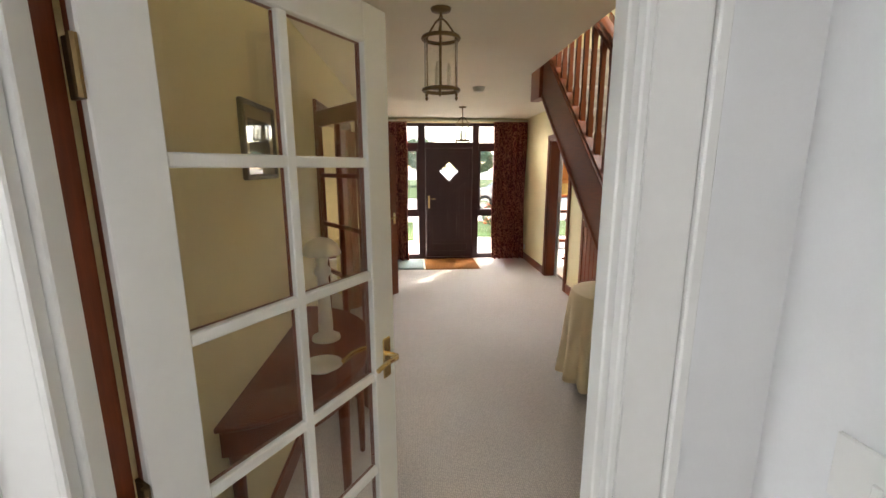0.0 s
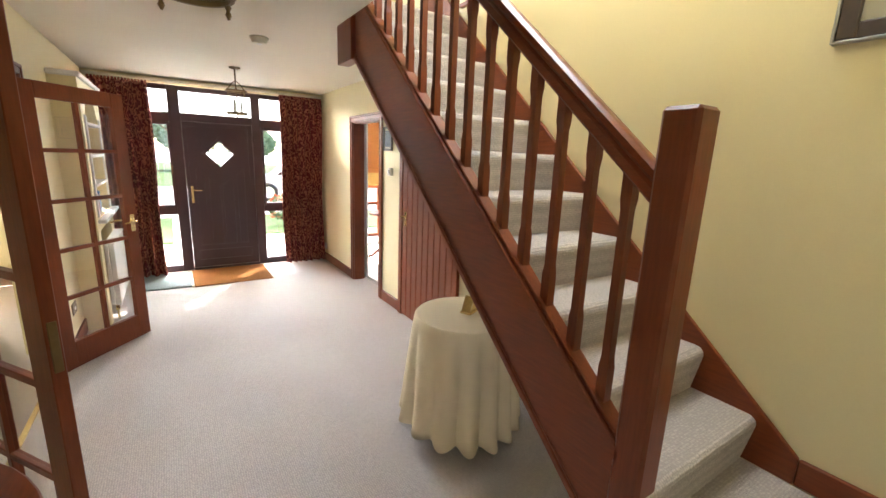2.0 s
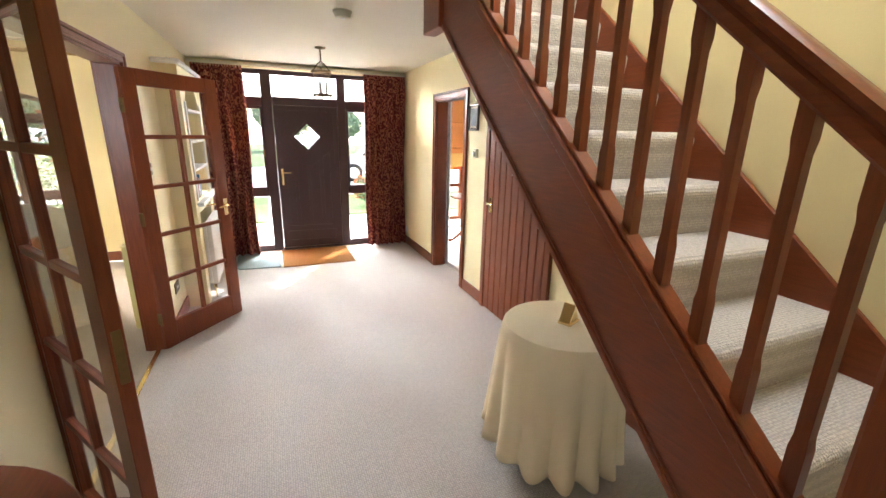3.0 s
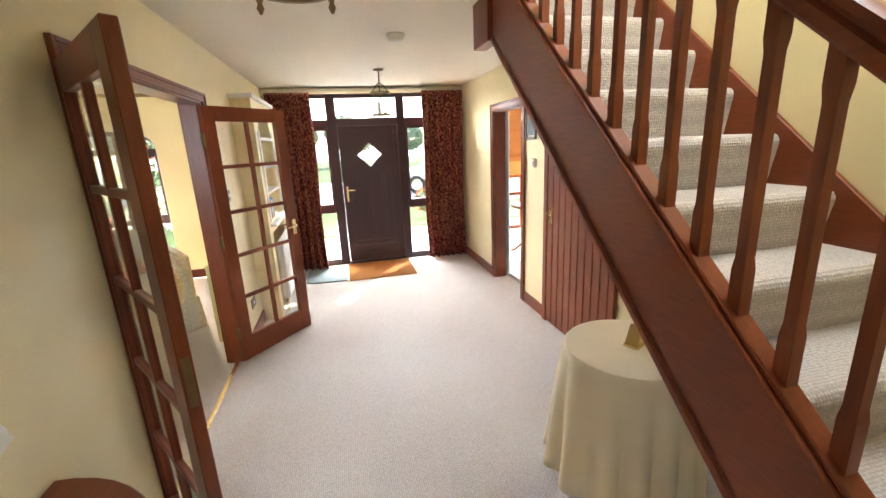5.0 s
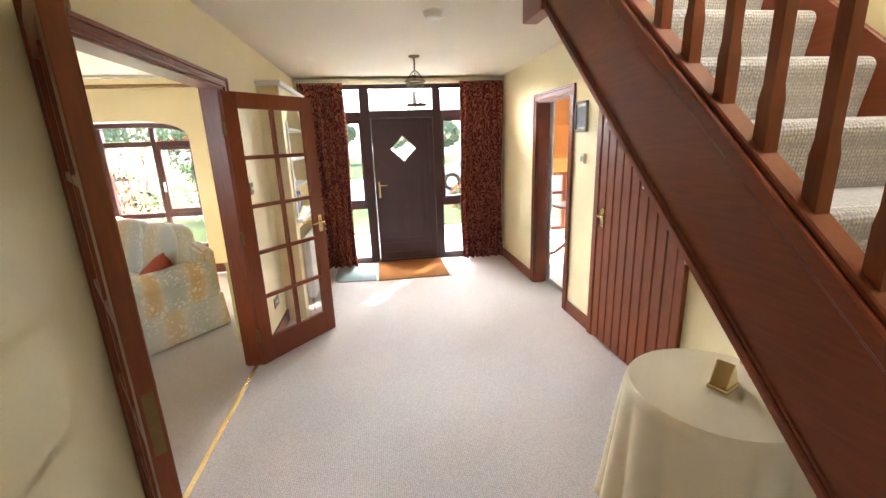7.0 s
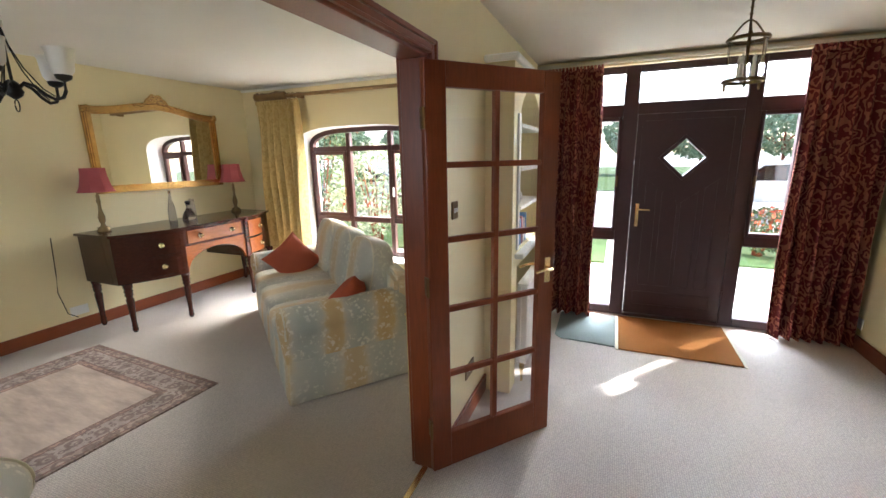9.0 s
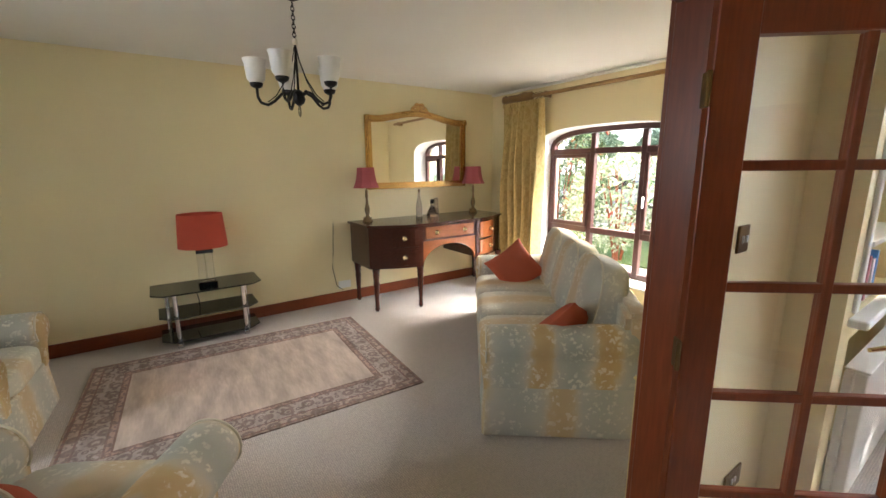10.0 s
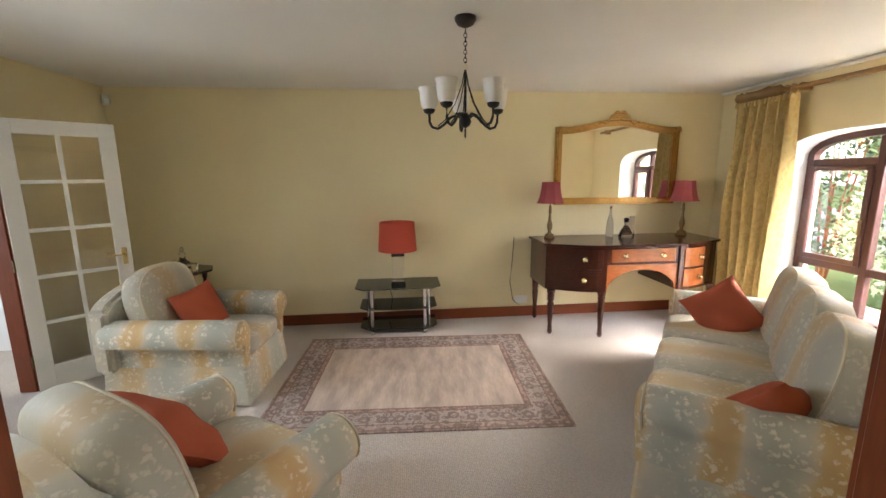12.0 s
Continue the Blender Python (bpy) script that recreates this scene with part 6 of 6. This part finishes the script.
# ---- corner table and glassware ----
ct = thing("corner_table", pose(-4.5, 1.98, 0), "dark turned-leg corner table with a scalloped top", "side table")
bm = bmesh.new()
prism(bm, [((0.25 + 0.012 * math.cos(8 * 2 * math.pi * i / 48)) * math.cos(2 * math.pi * i / 48), (0.25 + 0.012 * math.cos(8 * 2 * math.pi * i / 48)) * math.sin(2 * math.pi * i / 48)) for i in range(48)], 0.7, 0.722, "z")
part("tabletop", bm, SIDEWOOD, ct, bevel=0.004)
for a in range(4):
    x, y = 0.17 * math.cos(a * math.pi / 2 + 0.6), 0.17 * math.sin(a * math.pi / 2 + 0.6)
    bm = bmesh.new()
    lathe(bm, [(0.014, 0), (0.02, 0.04), (0.014, 0.08), (0.022, 0.3), (0.014, 0.5), (0.024, 0.56), (0.016, 0.6), (0.026, 0.64), (0.026, 0.7)], 12, Matrix.Translation((x, y, 0)))
    part("turned_leg", bm, SIDEWOOD, ct, smooth=True)
CLEAR = glass("cut_glass", (0.95, 0.96, 0.97), 0.02)
for x, y, prof, nm in ((-4.49, 1.98, [(0.09, 0), (0.1, 0.02), (0.085, 0.06), (0.03, 0.1), (0.022, 0.15), (0.03, 0.17), (0.012, 0.18), (0.02, 0.21), (0.004, 0.23)], "broad cut glass ship's decanter on the corner table"),
                       (-4.42, 2.12, [(0.03, 0), (0.035, 0.07), (0.036, 0.08)], "small cut glass tumbler on the corner table"), (-4.57, 1.85, [(0.03, 0), (0.035, 0.07), (0.036, 0.08)], "small cut glass tumbler on the corner table")):
    bm = bmesh.new()
    lathe(bm, prof, 20, flute=lambda a, z: 1 + 0.03 * math.cos(10 * a))
    o = part("glassware", bm, CLEAR, smooth=True)
    o.matrix_basis = pose(x, y, 0.7225)
    o.visible_shadow = False
    tagged(o, nm, "glassware", "corner table glassware")
al = thing("alarm_sensor", pose(-4.72, 1.34, 2.37, 0, 0, 45), "small cream alarm sensor high in the corner", "alarm sensor")
boxes("body", PLASTIC, al, (-0.03, 0.03, -0.03, 0.03, -0.05, 0.05), bevel=0.01)
boxes("lens", WHITE, al, (0.03, 0.034, -0.02, 0.02, -0.035, 0.01), bevel=0.002)

# ---- outdoors ----
PAVING = mat("pale_gravel_paving", (0.55, 0.52, 0.47), 0.9, grain=0.3, scale=60, bump=0.4, blotch=0.15)
GRASS = mat("mown_grass", (0.09, 0.14, 0.05), 0.9, spec=0.1, grain=0.5, scale=120, bump=0.6, blotch=0.3)
bm = bmesh.new()
box(bm, -400, 400, 7.96, 700, -0.25, -0.12)
box(bm, -400, -5.2, -300, 7.96, -0.25, -0.12)
box(bm, 5.4, 400, -300, 7.96, -0.25, -0.12)
tagged(part("ground", bm, PAVING), "pale gravel drive in front of the house", "ground", kind="structure")
bm = bmesh.new()
for x0, x1, y0, y1 in ((-8, -0.1, 10.2, 13.5), (1.3, 9, 10.6, 13.5), (-60, 60, 24, 60)):
    box(bm, x0, x1, y0, y1, -0.13, -0.09)
tagged(part("lawn", bm, GRASS), "green mown lawn beside the drive", "lawn", kind="structure")


def leaf_material(name, c1, c2):
    m = mat(name, c1, 0.6, spec=0.3, grain=0.2, scale=30)
    n, l = m.node_tree.nodes, m.node_tree.links
    p = n["Principled BSDF"]
    g = n.new("ShaderNodeNewGeometry")
    mx = n.new("ShaderNodeMix")
    mx.data_type = "RGBA"
    mx.inputs[6].default_value, mx.inputs[7].default_value = (*c1, 1), (*c2, 1)
    l.new(g.outputs["Random Per Island"], mx.inputs[0])
    l.new(mx.outputs[2], p.inputs["Base Color"])
    return m


LEAF_LIGHT = leaf_material("yellow_green_leaves", (0.10, 0.18, 0.07), (0.46, 0.48, 0.38))
LEAF_DARK = leaf_material("dark_green_leaves", (0.04, 0.07, 0.03), (0.10, 0.15, 0.06))
# Leaf colour paled so that distance haze is painted into it.
LEAF_FAR = leaf_material("haze_paled_green_leaves", (0.15, 0.21, 0.12), (0.30, 0.38, 0.23))
LEAF_RED = leaf_material("red_flowers", (0.32, 0.04, 0.02), (0.45, 0.12, 0.03))


def leaves(name, centre, size, count, leaf, material, parent, seed):
    """A cloud of small folded leaves in an uneven crown."""
    rng = np.random.default_rng(seed)
    d = rng.normal(size=(count, 3))
    d /= np.linalg.norm(d, axis=1)[:, None]
    lobes = rng.normal(size=(9, 3))
    lobes /= np.linalg.norm(lobes, axis=1)[:, None]
    r = 0.68 + 0.32 * np.max(np.clip(d @ lobes.T, 0, 1) ** 3, axis=1)
    r *= rng.uniform(0.55, 1.0, count) ** 0.5
    c = np.array(centre) + d * r[:, None] * np.array(size)
    u = rng.normal(size=(count, 3))
    u /= np.linalg.norm(u, axis=1)[:, None]
    w = np.cross(u, rng.normal(size=(count, 3)))
    w /= np.linalg.norm(w, axis=1)[:, None]
    s = leaf * rng.uniform(0.6, 1.3, count)[:, None]
    nrm = np.cross(u, w) * s * 0.25
    v = np.stack([c - u * s, c - w * s * 0.45 + nrm, c + u * s, c + w * s * 0.45 + nrm], 1).reshape(-1, 3)
    f = [(4 * i, 4 * i + 1, 4 * i + 2, 4 * i + 3) for i in range(count)]
    me = bpy.data.meshes.new(name)
    me.from_pydata(v.tolist(), [], f)
    me.materials.append(material)
    ob = new(name, me)
    ob.parent = parent
    return ob


def shrub(x, y, h, w, material, count, leaf, seed, label, flowers=0):
    s = thing("shrub", pose(x, y, -0.12), label, "shrub", "garden shrubs")
    rng = random.Random(seed)
    bm = bmesh.new()
    for k in range(7):
        a = rng.uniform(0, 6.28)
        q = rng.uniform(0.3, 0.7)
        tube(bm, [(0.05 * math.cos(a), 0.05 * math.sin(a), 0), (w * 0.3 * q * math.cos(a), w * 0.3 * q * math.sin(a), h * 0.45), (w * 0.6 * q * math.cos(a), w * 0.6 * q * math.sin(a), h * 0.85)], [0.025, 0.016, 0.006], 6)
    part("stems", bm, WOOD, s)
    leaves("crown", (0, 0, h * 0.55), (w, w * 0.8, h * 0.5), count, leaf, material, s, seed)
    if flowers:
        leaves("flowers", (0, 0, h * 0.62), (w * 1.02, w * 0.82, h * 0.48), flowers, leaf * 1.2, LEAF_RED, s, seed + 50)


shrub(-4.3, 10.3, 1.9, 1.1, LEAF_LIGHT, 3200, 0.05, 1, "variegated yellow-green shrub outside the arched window", 40)
shrub(-2.4, 10.6, 1.7, 1.2, LEAF_LIGHT, 3200, 0.05, 2, "variegated yellow-green shrub outside the arched window", 30)
shrub(-6.2, 11.0, 2.6, 1.4, LEAF_DARK, 3000, 0.06, 3, "dark green shrub beside the drive", 60)
shrub(-3.4, 12.6, 2.3, 1.5, LEAF_DARK, 2600, 0.06, 4, "dark green shrub beside the drive", 200)
shrub(2.2, 11.4, 0.8, 0.6, LEAF_DARK, 1200, 0.04, 5, "low shrub with pink flowers by the lawn", 200)


def tree(x, y, h, seed, spread=0.6, mass=0.38, count=2600, leaf=0.2):
    t = thing("tree", pose(x, y, -0.12), "leafy green tree, beyond the drive or added unseen to break the sun", "tree", "garden trees")
    rng = random.Random(seed)
    bm = bmesh.new()
    tube(bm, [(0, 0, 0), (0.1, 0.05, h * 0.3), (0.0, 0.1, h * 0.65)], [0.2, 0.14, 0.06], 8)
    w = h * spread
    for k in range(5):
        a = k * 1.3 + rng.uniform(0, 0.5)
        tube(bm, [(0.08, 0.05, h * (0.28 + 0.05 * k)), (0.45 * w * math.cos(a), 0.45 * w * math.sin(a), h * (0.45 + 0.06 * k)), (0.75 * w * math.cos(a), 0.75 * w * math.sin(a), h * (0.55 + 0.06 * k))], [0.08, 0.05, 0.02], 6)
    part("trunk", bm, WOOD, t)
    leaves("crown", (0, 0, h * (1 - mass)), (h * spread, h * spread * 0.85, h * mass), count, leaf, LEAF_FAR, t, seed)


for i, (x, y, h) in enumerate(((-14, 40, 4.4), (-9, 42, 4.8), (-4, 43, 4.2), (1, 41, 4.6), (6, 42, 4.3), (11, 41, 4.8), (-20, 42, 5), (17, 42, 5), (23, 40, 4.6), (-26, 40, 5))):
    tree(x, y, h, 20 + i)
# Two unseen trees near the house, added to break up the incoming sun.
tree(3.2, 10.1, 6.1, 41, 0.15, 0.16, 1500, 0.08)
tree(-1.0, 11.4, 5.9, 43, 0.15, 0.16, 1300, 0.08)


def car(m, paint, label):
    """A parked car: body shell, glass, wheels with tyres and rims, lamps."""
    c = thing("car", m, label, "car", "parked cars")
    bm = bmesh.new()
    side = [(-2.1, 0.35), (-2.15, 0.6), (-2.05, 0.78), (-1.2, 0.9), (-0.6, 1.38), (0.7, 1.45), (1.4, 1.0), (2.0, 0.9), (2.1, 0.6), (2.05, 0.35)]
    prism(bm, side, -0.82, 0.82, "y")
    part("body", bm, paint, c, bevel=0.06, seg=2, smooth=True)
    for s in (-1, 1):
        bm = bmesh.new()
        prism(bm, [(-1.05, 0.93), (-0.56, 1.32), (0.0, 1.35), (0.0, 0.93)], s * 0.815, s * 0.828, "y")
        prism(bm, [(0.06, 0.93), (0.06, 1.35), (0.66, 1.37), (1.25, 0.97)], s * 0.815, s * 0.828, "y")
        part("side_window", bm, BLACKGLASS, c)
        for x in (-1.35, 1.3):
            bm = bmesh.new()
            lathe(bm, [(0.26, -0.09), (0.32, -0.07), (0.32, 0.07), (0.26, 0.09)], 24, pose(x, s * 0.76, 0.32, 90, 0, 0))
            ty = part("tyre", bm, BLACKMETAL, c)
            bm = bmesh.new()
            lathe(bm, [(0.2, -0.1), (0.21, 0.0), (0.2, 0.1)], 16, pose(x, s * 0.76, 0.32, 90, 0, 0))
            part("rim", bm, CHROME, ty)
        boxes("headlight", WHITE, c, (-2.12, -2.0, s * 0.6 - 0.14, s * 0.6 + 0.14, 0.62, 0.74), bevel=0.02)
    return c


CARBLUE = mat("blue_car_paint", (0.05, 0.13, 0.32), 0.25, grain=0.03, scale=90, coat=0.8)
CARSILVER = mat("silver_car_paint", (0.5, 0.52, 0.54), 0.25, 0.6, grain=0.03, scale=90, coat=0.8)
car(pose(-3.2, 16.5, -0.12, 0, 0, 4), CARBLUE, "blue car parked on the gravel drive")
car(pose(4.2, 17.5, -0.12, 0, 0, -6), CARSILVER, "silver car parked on the gravel drive")
car(pose(-8.0, 15.8, -0.12, 0, 0, 8), CARSILVER, "silver car parked on the gravel drive")
